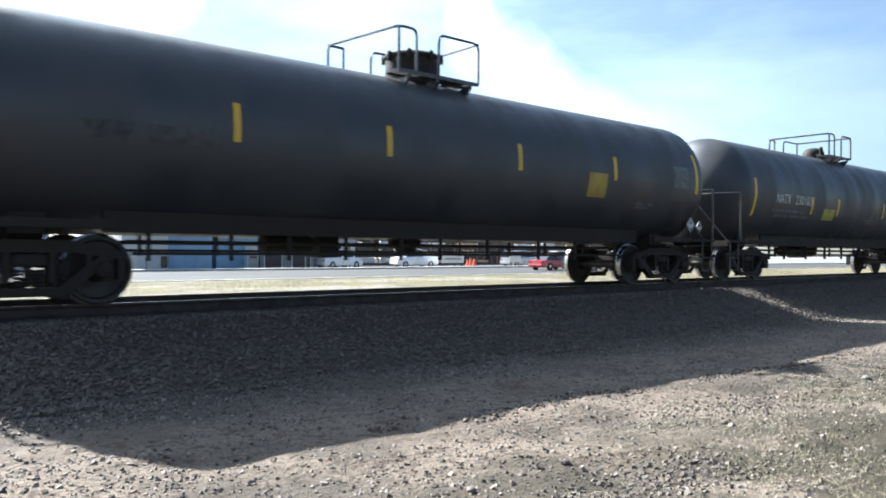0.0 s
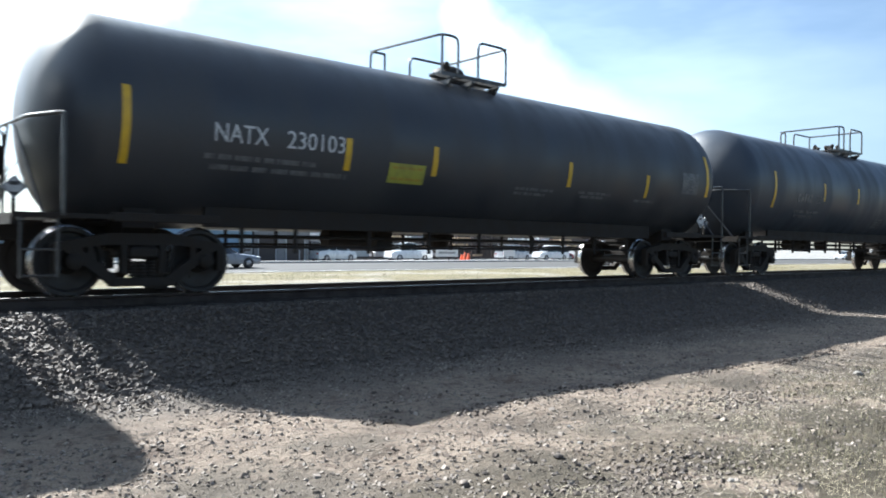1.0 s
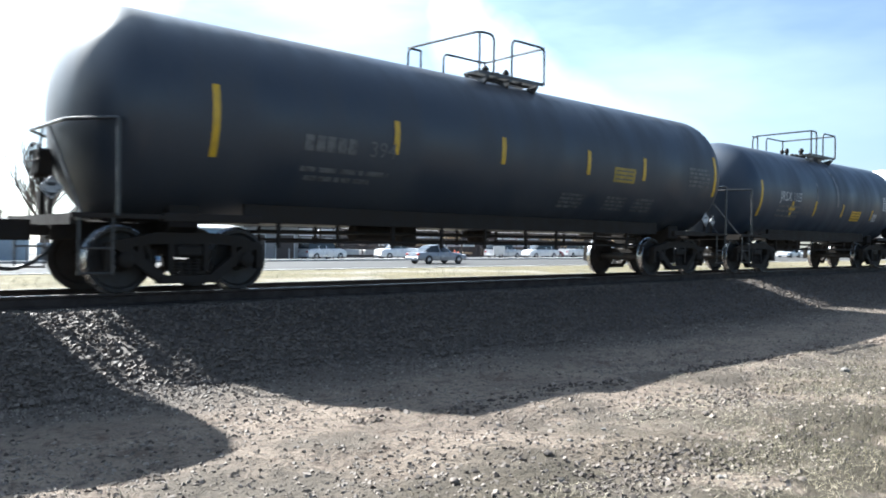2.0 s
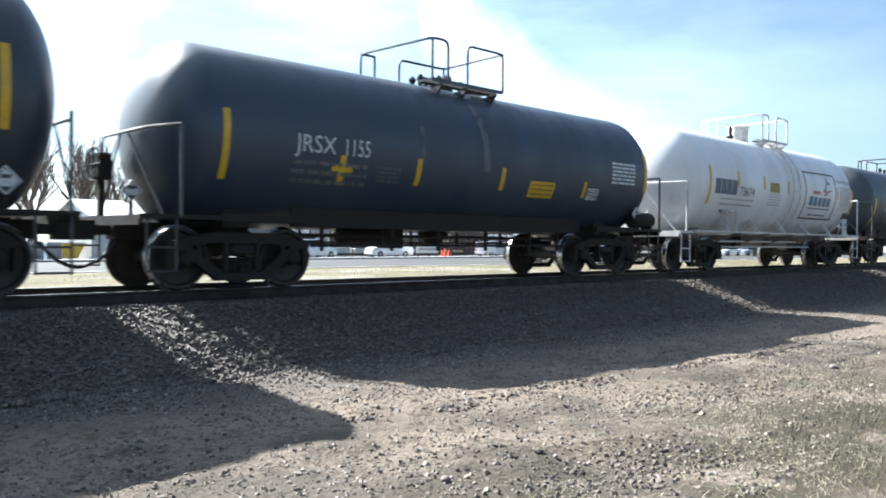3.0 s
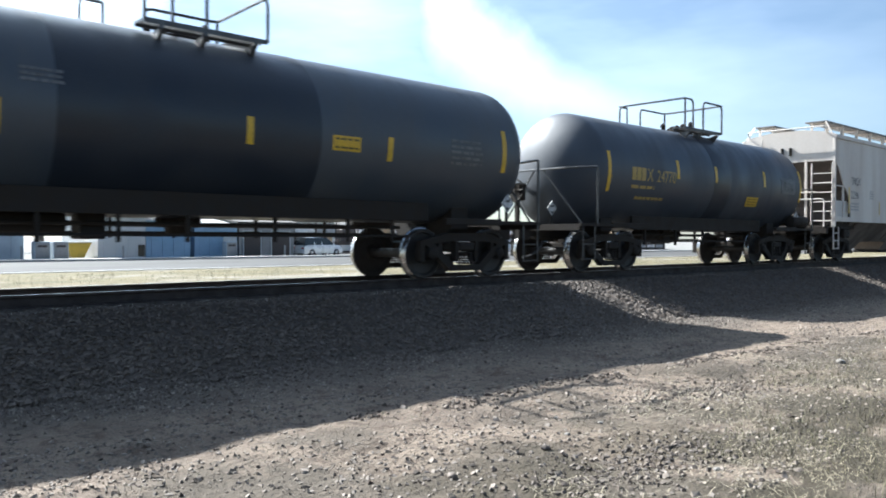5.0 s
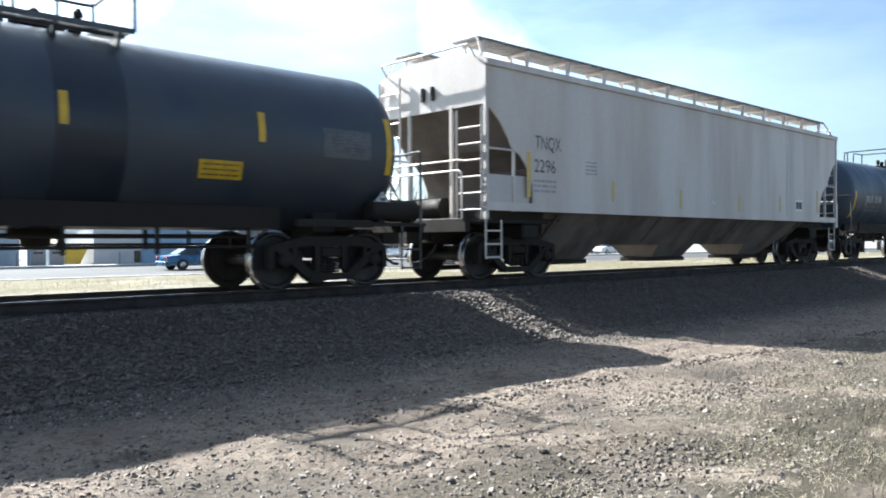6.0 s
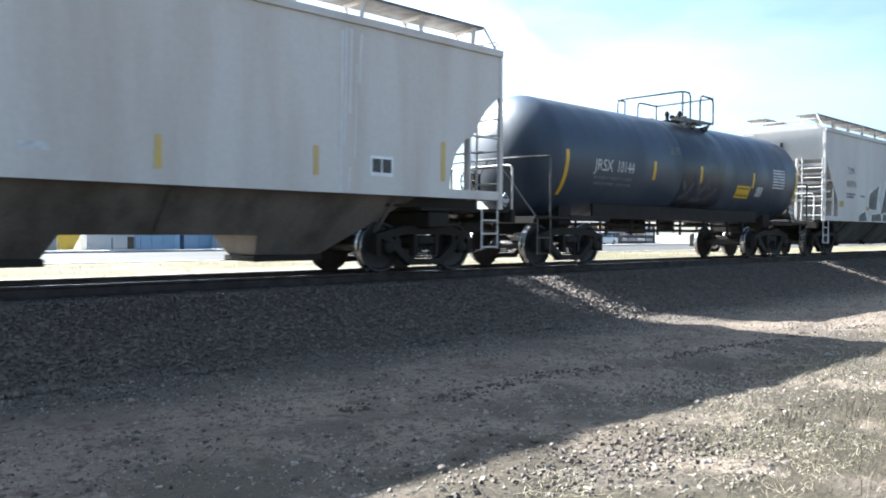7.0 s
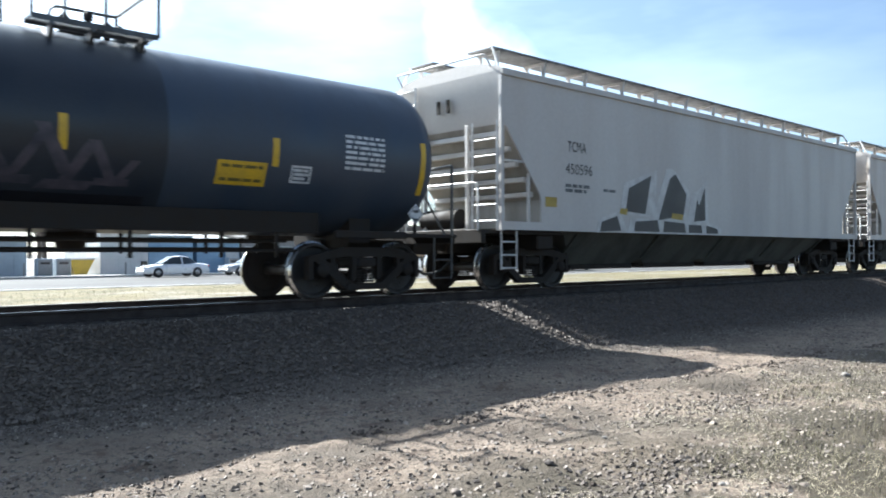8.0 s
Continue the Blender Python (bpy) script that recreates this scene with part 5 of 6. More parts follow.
def side_quads(car, quads, mat, name, label="", y=-1.556):
    """Flat painted shapes on a hopper's near side. quads: corner lists of (x, z)."""
    g = Geo()
    for q in quads:
        m = len(q)
        g.add([(x, y, z) for x, z in q] + [(x, y + .004, z) for x, z in q], [tuple(range(m)), tuple(range(2 * m - 1, m - 1, -1))] + [(i, m + i, m + (i + 1) % m, (i + 1) % m) for i in range(m)])
    return part(name, g, mat, car, label)


def rect(x0, x1, z0, z1):
    return [(x0, z0), (x1, z0), (x1, z1), (x0, z1)]


def side_bars(car, lines, mat, seed, y=-1.556):
    rng, quads = random.Random(seed), []
    for x0, x1, z, h in lines:
        x = x0
        while x < x1 - .02:
            w = min(rng.uniform(1.2, 5) * h, x1 - x)
            quads.append(rect(x, x + w, z - h / 2, z + h / 2))
            x += w + h * .7
    return tagged(side_quads(car, quads, mat, "small_print", y=y), kind="stuff")


CLEAN_WHITE = material("clean_white_decal", (0.80, 0.80, 0.79), 0.5, dirt=(0.7, 0.69, 0.68), amount=0.4, scale=6, bump=0.02)
FADED_YELLOW = material("worn_yellow_tape", (0.60, 0.42, 0.10), 0.5, dirt=(0.45, 0.38, 0.26), amount=0.8, scale=5, bump=0.02)
HOPPER_INK = material("dark_grey_stencil", (0.09, 0.09, 0.095), 0.6, dirt=(0.2, 0.2, 0.2), amount=0.6, scale=6, bump=0.02)
# rust brown with the shade of the end cut worked into the colour
RUSTY_SHADED_SLOPE = material("rusty_brown_shaded_slope", (0.095, 0.075, 0.062), 0.8, dirt=(0.06, 0.05, 0.042), amount=0.6, scale=1.5, fine=20, bump=0.1)
curve_cut = [(0.0, 3.32), (.16, 3.22), (.40, 3.02), (.62, 2.74), (.72, 2.55), (.98, 2.40), (1.20, 2.16), (1.33, 1.86), (1.36, 1.60)]
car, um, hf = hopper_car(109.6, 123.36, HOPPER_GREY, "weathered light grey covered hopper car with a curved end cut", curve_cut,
                         [(111.0, 112.6), (115.5, 116.97), (120.2, 121.4)], .32, .66, top=4.13, sill=1.355, slope=RUSTY_SHADED_SLOPE, foot=.42)
part("gusset_plate", Geo().box(-hf - 1.40, -hf - .16, -1.49, -1.46, 1.34, 2.02, .006), HOPPER_TAN, car, "warm grey corner gusset plate")
flat_text(car, "TNQX", -1.557, 109.54 - um, 2.58, .27, HOPPER_INK, .82)
flat_text(car, "2296", -1.557, 109.50 - um, 2.12, .26, HOPPER_INK, .68)
side_bars(car, [(109.5 - um, 110.2 - um, 1.95 - .10 * k, .05) for k in range(3)], FADED_PRINT, 31)
side_quads(car, [rect(109.29 - um, 109.41 - um, 1.62, 2.50)], FADED_YELLOW, "tape_mark")
for u, z in ((112.19, 1.88), (115.04, 1.80), (118.1, 1.80), (120.6, 1.85)):
    side_quads(car, [rect(u - um - .05, u - um + .05, z - .26, z + .20)], FADED_YELLOW, "tape_mark")
side_quads(car, [rect(123.24 - um, 123.35 - um, 1.62, 2.32)], FADED_YELLOW, "tape_mark")
side_quads(car, [rect(121.66 - um, 122.14 - um, 1.64, 1.97)], CLEAN_WHITE, "data_panel")
side_quads(car, [rect(121.70 - um, 121.88 - um, 1.70, 1.92), rect(121.91 - um, 122.10 - um, 1.70, 1.92)], BLACK_INK, "panel_print", y=-1.561)
side_quads(car, [rect(116.4 - um, 116.75 - um, 1.68, 1.78)], WHITE_INK, "data_panel")
side_bars(car, [(111.2 - um, 111.6 - um, 2.42 - .08 * k, .03) for k in range(4)], FADED_PRINT, 32)
PALE_RUN = material("pale_dried_run", (0.70, 0.70, 0.70), 0.6, dirt=(0.58, 0.57, 0.56), amount=0.9, scale=2.5, stretch=(6, 1, .7), bump=0.02)
runs = []
for x, w, z0, z1 in ((121.04, .05, 1.36, 3.9), (121.13, .035, 2.1, 3.95), (121.22, .05, 2.6, 3.95), (121.33, .03, 1.9, 3.4), (121.42, .04, 3.1, 3.9), (121.20, .03, 1.36, 1.75), (121.50, .025, 3.3, 3.85)):
    runs.append([(x - um, z0), (x + w * .6 - um, z0), (x + w - um + .03, z1), (x - um + .03, z1)])
side_quads(car, runs, PALE_RUN, "dried_run", "pale dried runs down the side")

R, zc = 1.37, 2.41
car, um, hf = tank_car(127.69, 137.75, R, zc, NAVY, "blue-black tank car with a dark sprayed patch and white marks", style=0, xm=.62, over=(1.35, 1.70), band=[(-.85, 1.45, DARK_BAND, .004)], rail_out=(1.26, 1.60), span=.86, lift=.68)
um -= 0.2    # marks sit this much behind the trucks' middle
tapes(car, um, R, zc, [(126.92, 2.02, .95), (130.36, 2.24, .44), (132.62, 2.26, .44), (135.63, 2.25, .42), (138.55, 2.2, .9)])
shell_text(car, "JRSX", R, zc, 127.92 - um, 2.12, .26, WHITE_INK, .68)
shell_text(car, "10144", R, zc, 128.76 - um, 2.12, .26, WHITE_INK, .70)
shell_bars(car, R, zc, [(127.95 - um, 129.45 - um, 1.97, .06), (128.0 - um, 129.45 - um, 1.84, .06)], FAINT_INK, 21)
shell_bars(car, R, zc, [(131.1 - um, 131.6 - um, 2.86 - .07 * k, .05) for k in range(3)], FAINT_INK, 22)
plate_mark(car, um, R, zc, 135.10, 1.91, .80, .34, YELLOW, label="yellow warning panel", print_mat=PANEL_INK, rows=2)
frame_mark(car, um, R, zc, 135.92, 136.28, 1.82, 2.08, .03, WHITE_INK)
shell_bars(car, R, zc, [(135.97 - um, 136.23 - um, 1.95 + .06 * k, .04) for k in (-1, 0, 1)], WHITE_INK, 23)
shell_bars(car, R, zc, [(136.9 - um, 137.7 - um, 2.62 - .085 * k, .045) for k in range(7)], WHITE_INK, 24)
SPRAY = material("mauve_grey_spray_paint", (0.075, 0.062, 0.075), 0.6, dirt=(0.025, 0.026, 0.036), amount=0.8, scale=3, bump=0.02)
SPRAY_DARK = material("black_spray_paint", (0.010, 0.010, 0.014), 0.5, amount=0.5, scale=3, bump=0.02)
for x, w, z, ln, l2 in ((131.85, .16, 1.85, .42, -.30), (132.15, .14, 1.95, .55, .35), (132.45, .18, 2.05, .60, -.32), (132.75, .16, 1.90, .50, .30), (133.05, .15, 1.95, .48, -.25), (133.35, .13, 1.80, .34, .28), (131.8, .50, 1.66, .10, 0), (132.4, .62, 1.62, .11, .1), (133.05, .45, 1.68, .09, 0)):
    part("spray_paint", patch(Geo(), R, zc, x - um, x + w - um, z - ln / 2, z + ln / 2, off=.010, lean=l2), SPRAY, car, "faded sprayed scrawl")
part("spray_paint", patch(Geo(), R, zc, 131.65 - um, 133.75 - um, 1.24, 1.52, off=.009), SPRAY_DARK, car, "dark sprayed patch")

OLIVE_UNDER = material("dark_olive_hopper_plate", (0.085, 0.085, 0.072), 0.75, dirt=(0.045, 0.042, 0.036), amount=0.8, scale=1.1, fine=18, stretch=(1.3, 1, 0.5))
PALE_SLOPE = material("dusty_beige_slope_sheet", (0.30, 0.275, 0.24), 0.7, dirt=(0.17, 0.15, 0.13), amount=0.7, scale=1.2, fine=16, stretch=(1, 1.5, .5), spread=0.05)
line_cut = [(.10, 3.20), (.55, 2.62), (1.12, 1.90), (1.16, 1.78)]
bays_l = [(143.6, 145.9), (146.5, 148.8), (149.4, 151.7), (152.3, 154.6)]
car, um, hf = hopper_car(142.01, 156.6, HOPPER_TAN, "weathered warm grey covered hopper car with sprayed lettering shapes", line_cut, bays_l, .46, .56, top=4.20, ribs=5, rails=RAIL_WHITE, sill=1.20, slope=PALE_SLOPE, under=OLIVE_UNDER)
um -= 0.16    # marks sit this much behind the trucks' middle
flat_text(car, "TCMA", -1.557, 142.37 - um, 2.82, .22, BLACK_INK, .62)
flat_text(car, "450596", -1.557, 142.30 - um, 2.36, .22, BLACK_INK, .90)
side_bars(car, [(142.3 - um, 143.1 - um, 2.12, .07), (142.3 - um, 143.0 - um, 2.02, .07), (143.6 - um, 144.1 - um, 2.08, .06)], PANEL_GREY, 41)
side_quads(car, [rect(141.66 - um, 142.02 - um, 1.66, 1.86)], YELLOW_DULL, "tape_mark")
GREY_SPRAY = material("grey_spray_fill", (0.05, 0.048, 0.046), 0.6, dirt=(0.09, 0.085, 0.08), amount=0.6, scale=3, bump=0.02)
PALE_SPRAY = material("pale_spray_outline", (0.55, 0.54, 0.52), 0.6, dirt=(0.4, 0.38, 0.36), amount=0.6, scale=4, bump=0.02)


def sprayed(polys, mat, y, label):
    for p in polys:
        side_quads(car, [[(x - um, z) for x, z in p]], mat, "spray_paint", label, y)


sprayed([[(143.35, 1.17), (143.42, 1.46), (144.2, 1.66), (144.5, 1.20)], [(144.2, 1.60), (144.35, 2.28), (145.7, 2.66), (145.6, 1.55)], [(145.45, 1.40), (146.1, 2.72), (146.4, 2.74), (147.2, 2.20), (147.0, 1.45)],
         [(147.0, 1.40), (147.25, 2.2), (147.5, 2.25), (148.0, 2.56), (148.05, 1.45)], [(144.5, 1.18), (144.6, 1.52), (148.2, 1.50), (148.7, 1.36), (148.8, 1.18)]], PALE_SPRAY, -1.557, "pale outline of sprayed shapes")
sprayed([[(143.46, 1.19), (143.52, 1.40), (144.1, 1.55), (144.25, 1.22)], [(144.42, 1.66), (144.55, 2.18), (145.45, 2.52), (145.2, 1.62)], [(145.75, 1.50), (146.25, 2.50), (146.5, 2.62), (147.0, 2.16), (146.85, 1.62)],
         [(147.35, 1.50), (147.5, 2.05), (147.6, 1.9), (147.88, 2.36), (147.9, 1.55)], [(144.75, 1.22), (144.8, 1.44), (145.7, 1.50), (145.8, 1.22)], [(145.95, 1.22), (146.0, 1.48), (146.9, 1.45), (146.95, 1.22)], [(147.1, 1.22), (147.1, 1.42), (147.7, 1.42), (147.75, 1.22)], [(147.95, 1.22), (147.95, 1.42), (148.5, 1.34), (148.55, 1.22)]], GREY_SPRAY, -1.562, "grey fill of sprayed shapes")
sprayed([[(144.18, 1.60), (144.22, 1.72), (144.50, 1.72), (144.45, 1.58)], [(146.3, 1.55), (146.35, 1.68), (146.85, 1.66), (146.8, 1.52)]], YELLOW_DULL, -1.566, "dull yellow spray dabs")
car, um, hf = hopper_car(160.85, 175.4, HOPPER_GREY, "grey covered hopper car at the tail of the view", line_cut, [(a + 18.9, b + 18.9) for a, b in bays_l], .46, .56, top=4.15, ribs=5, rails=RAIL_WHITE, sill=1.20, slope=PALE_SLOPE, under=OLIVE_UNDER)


# ---- beyond the track: road vehicles ----
GLASS_DARK = material("dark_car_glass", (0.02, 0.025, 0.03), 0.08, amount=0.3, scale=2, bump=0)
TYRE = material("tyre_rubber", (0.02, 0.02, 0.02), 0.85, scale=6, bump=0.1)
RIM = material("alloy_rim", (0.35, 0.35, 0.36), 0.35, metal=0.9, amount=0.3, scale=6, bump=0)
LAMP_WHITE = material("clear_lamp_glass", (0.7, 0.7, 0.7), 0.15, amount=0.2, bump=0)
LAMP_RED = material("red_lamp_glass", (0.35, 0.02, 0.02), 0.2, amount=0.2, bump=0)


def car_paint(name, colour):
    return material(name, colour, 0.28, metal=0.15, dirt=[c * .75 for c in colour], amount=0.4, scale=1.5, fine=80, bump=0, coat=0.6)


def hull(g, sections):
    """Lofts closed rings of equal length along x."""
    n = len(sections[0])
    k = len(g.v)
    vs = [p for s in sections for p in s]
    fs = [tuple(range(n))[::-1], tuple((len(sections) - 1) * n + i for i in range(n))]
    for a in range(len(sections) - 1):
        fs += [(a * n + i, a * n + (i + 1) % n, (a + 1) * n + (i + 1) % n, (a + 1) * n + i) for i in range(n)]
    return g.add(vs, fs)


def road_car(name, paint, label, category, length=4.7, height=1.43, kind=0):
    """Drives towards +x. kind 0 saloon, 1 tall wagon, 2 pickup."""
    top = tagged(new(name), label, category)
    h = length / 2
    k = height / 1.43
    if kind == 0:
        deck = [(-h, .50, .62), (-h + .08, .86, .86), (-h + .9, .94, .92), (-.9, .93, .93), (.7, .92, .93), (h - .5, .80, .90), (h - .06, .66, .84), (h, .50, .62)]
        cab = [(-h + .75, .94, .60), (-h + 1.45, 1.36, .56), (-.35, 1.43, .57), (.25, 1.38, .56), (1.05, .93, .62)]
    elif kind == 1:
        deck = [(-h, .55, .70), (-h + .05, 1.0, .90), (-h + .9, 1.05, .95), (.9, 1.05, .95), (h - .4, .98, .92), (h - .05, .80, .86), (h, .55, .66)]
        cab = [(-h + .06, 1.05, .72), (-h + .35, 1.70, .66), (.4, 1.74, .68), (.65, 1.68, .66), (1.35, 1.04, .72)]
    else:
        deck = [(-h, .60, .78), (-h + .04, 1.08, .95), (-.5, 1.10, .97), (1.0, 1.08, .97), (h - .3, 1.02, .94), (h - .04, .85, .90), (h, .6, .7)]
        cab = [(-.55, 1.09, .80), (-.45, 1.80, .70), (.55, 1.84, .70), (.75, 1.78, .68), (1.35, 1.08, .76)]

    def ring(x, z, w, lo=.26):
        return [(x, -w, lo), (x, -w - .02, (lo + z) / 2), (x, -w + .05, z - .05), (x, -w + .16, z), (x, w - .16, z), (x, w - .05, z - .05), (x, w + .02, (lo + z) / 2), (x, w, lo)]
    part("body", hull(Geo(), [ring(x, z * k, w * .92) for x, z, w in deck]), paint, top)
    g = hull(Geo(), [[(x, -.80, .88 * k), (x, -w - .04, z * k - .10), (x, -w + .08, z * k), (x, w - .08, z * k), (x, w + .04, z * k - .10), (x, .80, .88 * k)] for x, z, w in cab])
    part("window_glass", g, GLASS_DARK, top, "dark glass windows")
    rx = [c for c in cab if c[1] > 1.3]
    g = hull(Geo(), [[(x, -w + .02, z * k - .02), (x, -w + .08, z * k + .015), (x, w - .08, z * k + .015), (x, w - .02, z * k - .02)] for x, z, w in rx])
    part("roof", g, paint, top)
    for x in ([(rx[0][0] + rx[-1][0]) / 2] if kind != 1 else [-.2, -1.1]):
        for s in (-1, 1):
            part("pillar", Geo().prism([(s * .86, .9 * k), (s * .80, .9 * k), (s * .58, rx[0][1] * k), (s * .64, rx[0][1] * k)], "x", x - .04, x + .04), paint, top)
    wheel = Geo().lathe([(-.10, .20), (-.11, .30), (-.08, .33), (.08, .33), (.11, .30), (.10, .20)], "y", 20).mesh("tyre", TYRE)
    rim = Geo().lathe([(-.112, .02), (-.105, .16), (-.09, .205), (.09, .205), (.105, .16), (.112, .02)], "y", 16).mesh("rim", RIM)
    for x in (-h + .95, h - .90):
        for s in (-1, 1):
            t = part("tyre", wheel, None, top, at=pose(x, s * .80, .33))
            part("rim", rim, None, t)
    for s in (-1, 1):
        part("headlight", Geo().box(h - .16, h - .01, *sorted((s * .42, s * .74)), .60 * k, .72 * k, .02), LAMP_WHITE, top)
        part("taillight", Geo().box(-h + .005, -h + .12, *sorted((s * .46, s * .78)), .66 * k, .80 * k, .02), LAMP_RED, top)
    part("bumper", Geo().box(h - .14, h + .04, -.74, .74, .32, .50, .03), paint, top)
    part("bumper", Geo().box(-h - .04, -h + .14, -.74, .74, .32, .52, .03), paint, top)
    return top


ROAD_Z = FAR_Z + .07
LANE, LANE_BACK = 45.0, 52.5
silver_car = road_car("car", car_paint("silver_car_paint", (0.24, 0.25, 0.27)), "silver saloon car driving along the road", "car", 4.9)
red_car = road_car("car", car_paint("red_car_paint", (0.36, 0.03, 0.03)), "dark red saloon car driving along the road", "car", 4.5)
blue_car = road_car("car", car_paint("bright_blue_car_paint", (0.006, 0.075, 0.17)), "bright blue saloon car driving along the road", "car", 4.6)
white_car = road_car("car", car_paint("white_car_paint", (0.72, 0.73, 0.74)), "white saloon car driving along the far lane", "car", 4.6)
grey_wagon = road_car("car", car_paint("grey_car_paint", (0.30, 0.31, 0.33)), "grey car following in the far lane", "car", 4.6)
lot = [("suv", (0.72, 0.72, 0.72), "white tall car parked in the yard", 41.5, 61.5, 1, 8), ("pickup_truck", (0.70, 0.71, 0.72), "white pickup truck parked by the racks", 51.0, 62.0, 2, 172),
       ("suv", (0.45, 0.46, 0.48), "silver tall car parked in the yard", 66.5, 62.0, 1, 4), ("suv", (0.70, 0.70, 0.70), "white tall car parked in the yard", 71.8, 61.0, 1, 176), ("car", (0.30, 0.04, 0.04), "dark red saloon parked in the yard", 75.5, 63.0, 0, 3),
       ("pickup_truck", (0.72, 0.72, 0.72), "white pickup truck parked in the yard", 82.0, 64.0, 2, 4), ("suv", (0.6, 0.6, 0.62), "pale grey tall car parked in the yard", 90.0, 63.0, 1, 178)]
for name, colour, label, x, y, kind, turn in lot:
    v = road_car(name, car_paint("parked_paint", colour), label, "car", 4.8, 1.43, kind)
    v.matrix_basis = pose(x, y, FAR_Z, 0, 0, turn)

# ---- buildings and yard ----
BLUE_METAL = material("pale_blue_metal_siding", (0.23, 0.36, 0.50), 0.5, dirt=(0.18, 0.28, 0.38), scale=0.8, fine=20, bump=0.1)
WHITE_METAL = material("white_metal_siding", (0.50, 0.50, 0.50), 0.5, dirt=(0.38, 0.45, 0.45), scale=0.8, fine=20, bump=0.1)
GREY_BLUE = material("grey_blue_siding", (0.36, 0.42, 0.47), 0.5, dirt=(0.28, 0.32, 0.36), scale=0.8, fine=20, bump=0.1)
GREY_WALL = material("grey_block_wall", (0.26, 0.26, 0.26), 0.8, dirt=(0.18, 0.17, 0.16), scale=0.8, fine=20, bump=0.2)
DARK_WALL = material("dark_brown_siding", (0.06, 0.05, 0.045), 0.8, dirt=(0.10, 0.08, 0.07), scale=0.8, fine=20, bump=0.2)
ROOF_WHITE = material("white_metal_roof", (0.58, 0.58, 0.57), 0.4, dirt=(0.55, 0.54, 0.52), scale=0.8, fine=20, bump=0.1)
ROOF_DARK = material("dark_shingle_roof", (0.08, 0.075, 0.07), 0.85, dirt=(0.05, 0.045, 0.04), scale=2, fine=40, bump=0.3)
TIMBER = material("sawn_timber", (0.38, 0.27, 0.16), 0.7, dirt=(0.25, 0.18, 0.11), scale=3, fine=30, bump=0.2, stretch=(.4, 3, 3))
PIPE_WHITE = material("white_plastic_pipe", (0.68, 0.68, 0.68), 0.45, scale=3, bump=0)
TARP = material("grey_wrapped_bundle", (0.34, 0.34, 0.35), 0.55, dirt=(0.2, 0.2, 0.2), scale=2, bump=0.1)
RACK_STEEL = material("dark_rack_steel", (0.04, 0.035, 0.035), 0.6, dirt=(0.10, 0.05, 0.035), scale=4, bump=0.1)
ORANGE = material("orange_red_plastic", (0.65, 0.11, 0.04), 0.5, dirt=(0.5, 0.12, 0.06), scale=4, bump=0)
SKIP_YELLOW = material("yellow_machine_paint", (0.62, 0.40, 0.03), 0.45, dirt=(0.4, 0.28, 0.05), scale=2, bump=0.05)


def shed(label, x0, x1, y0, y1, h, wall, roof, gable=0.8, doors=(), windows=()):
    """A low building with thick walls, gable roof, doors and windows on its front."""
    top = tagged(new("building", None), label, "building")
    top.matrix_basis = pose((x0 + x1) / 2, y0, FAR_Z)
    w, d = (x1 - x0) / 2, y1 - y0
    part("wall", Geo().box(-w, w, 0, .2, 0, h), wall, top)
    part("wall", Geo().box(-w, w, d - .2, d, 0, h), wall, top)
    for s in (-1, 1):
        part("wall", Geo().prism([(.2, 0), (d - .2, 0), (d - .2, h), (d / 2, h + gable * .95), (.2, h)], "x", *sorted((s * w, s * (w - .2)))), wall, top)
    part("roof", Geo().prism([(-.35, h + .0), (d / 2, h + gable), (d + .35, h), (d + .35, h + .12), (d / 2, h + gable + .14), (-.35, h + .12)], "x", -w - .3, w + .3), roof, top)
    k = -w + .4
    while k < w - .3:
        part("siding_rib", Geo().box(k, k + .05, -.03, 0, .05, h - .05), wall, top)
        k += .9
    for x, dw, dh, m in doors:
        dr = part("door", Geo().box(x - dw / 2, x + dw / 2, -.09, -.035, 0, dh, .01), m, top)
        part("door_frame", Geo().prism([(x - dw / 2 - .08, 0), (x - dw / 2, 0), (x - dw / 2, dh), (x + dw / 2, dh), (x + dw / 2, 0), (x + dw / 2 + .08, 0), (x + dw / 2 + .08, dh + .08), (x - dw / 2 - .08, dh + .08)], "y", -.11, -.032), WHITE_METAL, dr)
    for x, ww, z0, z1 in windows:
        wd = part("window", Geo().box(x - ww / 2, x + ww / 2, -.06, -.034, z0, z1), GLASS_DARK, top)
        part("window_frame", Geo().box(x - ww / 2 - .06, x + ww / 2 + .06, -.09, -.033, z0 - .10, z0 - .01), WHITE_METAL, wd)
    return top


shed("pale grey-blue metal building with a flat wall", 6.0, 16.2, 60.0, 70, 2.6, GREY_BLUE, ROOF_DARK, .5)
shed("white metal building with a white roof", 21.2, 24.75, 60.0, 68, 3.2, WHITE_METAL, ROOF_WHITE, 1.3, windows=[(1.45, .5, .2, 1.1)])
shed("pale blue metal building", 25.0, 28.6, 60.5, 70, 3.0, BLUE_METAL, ROOF_WHITE, .7)
shed("light blue and white metal building", 29.2, 33.0, 61.0, 70, 2.6, BLUE_METAL, ROOF_WHITE, .6, doors=[(1.2, 1.0, 2.0, WHITE_METAL)])
shed("grey block building with dark doors", 33.2, 38.6, 61.0, 71, 2.9, GREY_WALL, ROOF_DARK, .6, doors=[(-1.5, 1.6, 2.2, DARK_WALL), (1.3, 1.8, 2.2, DARK_WALL)])
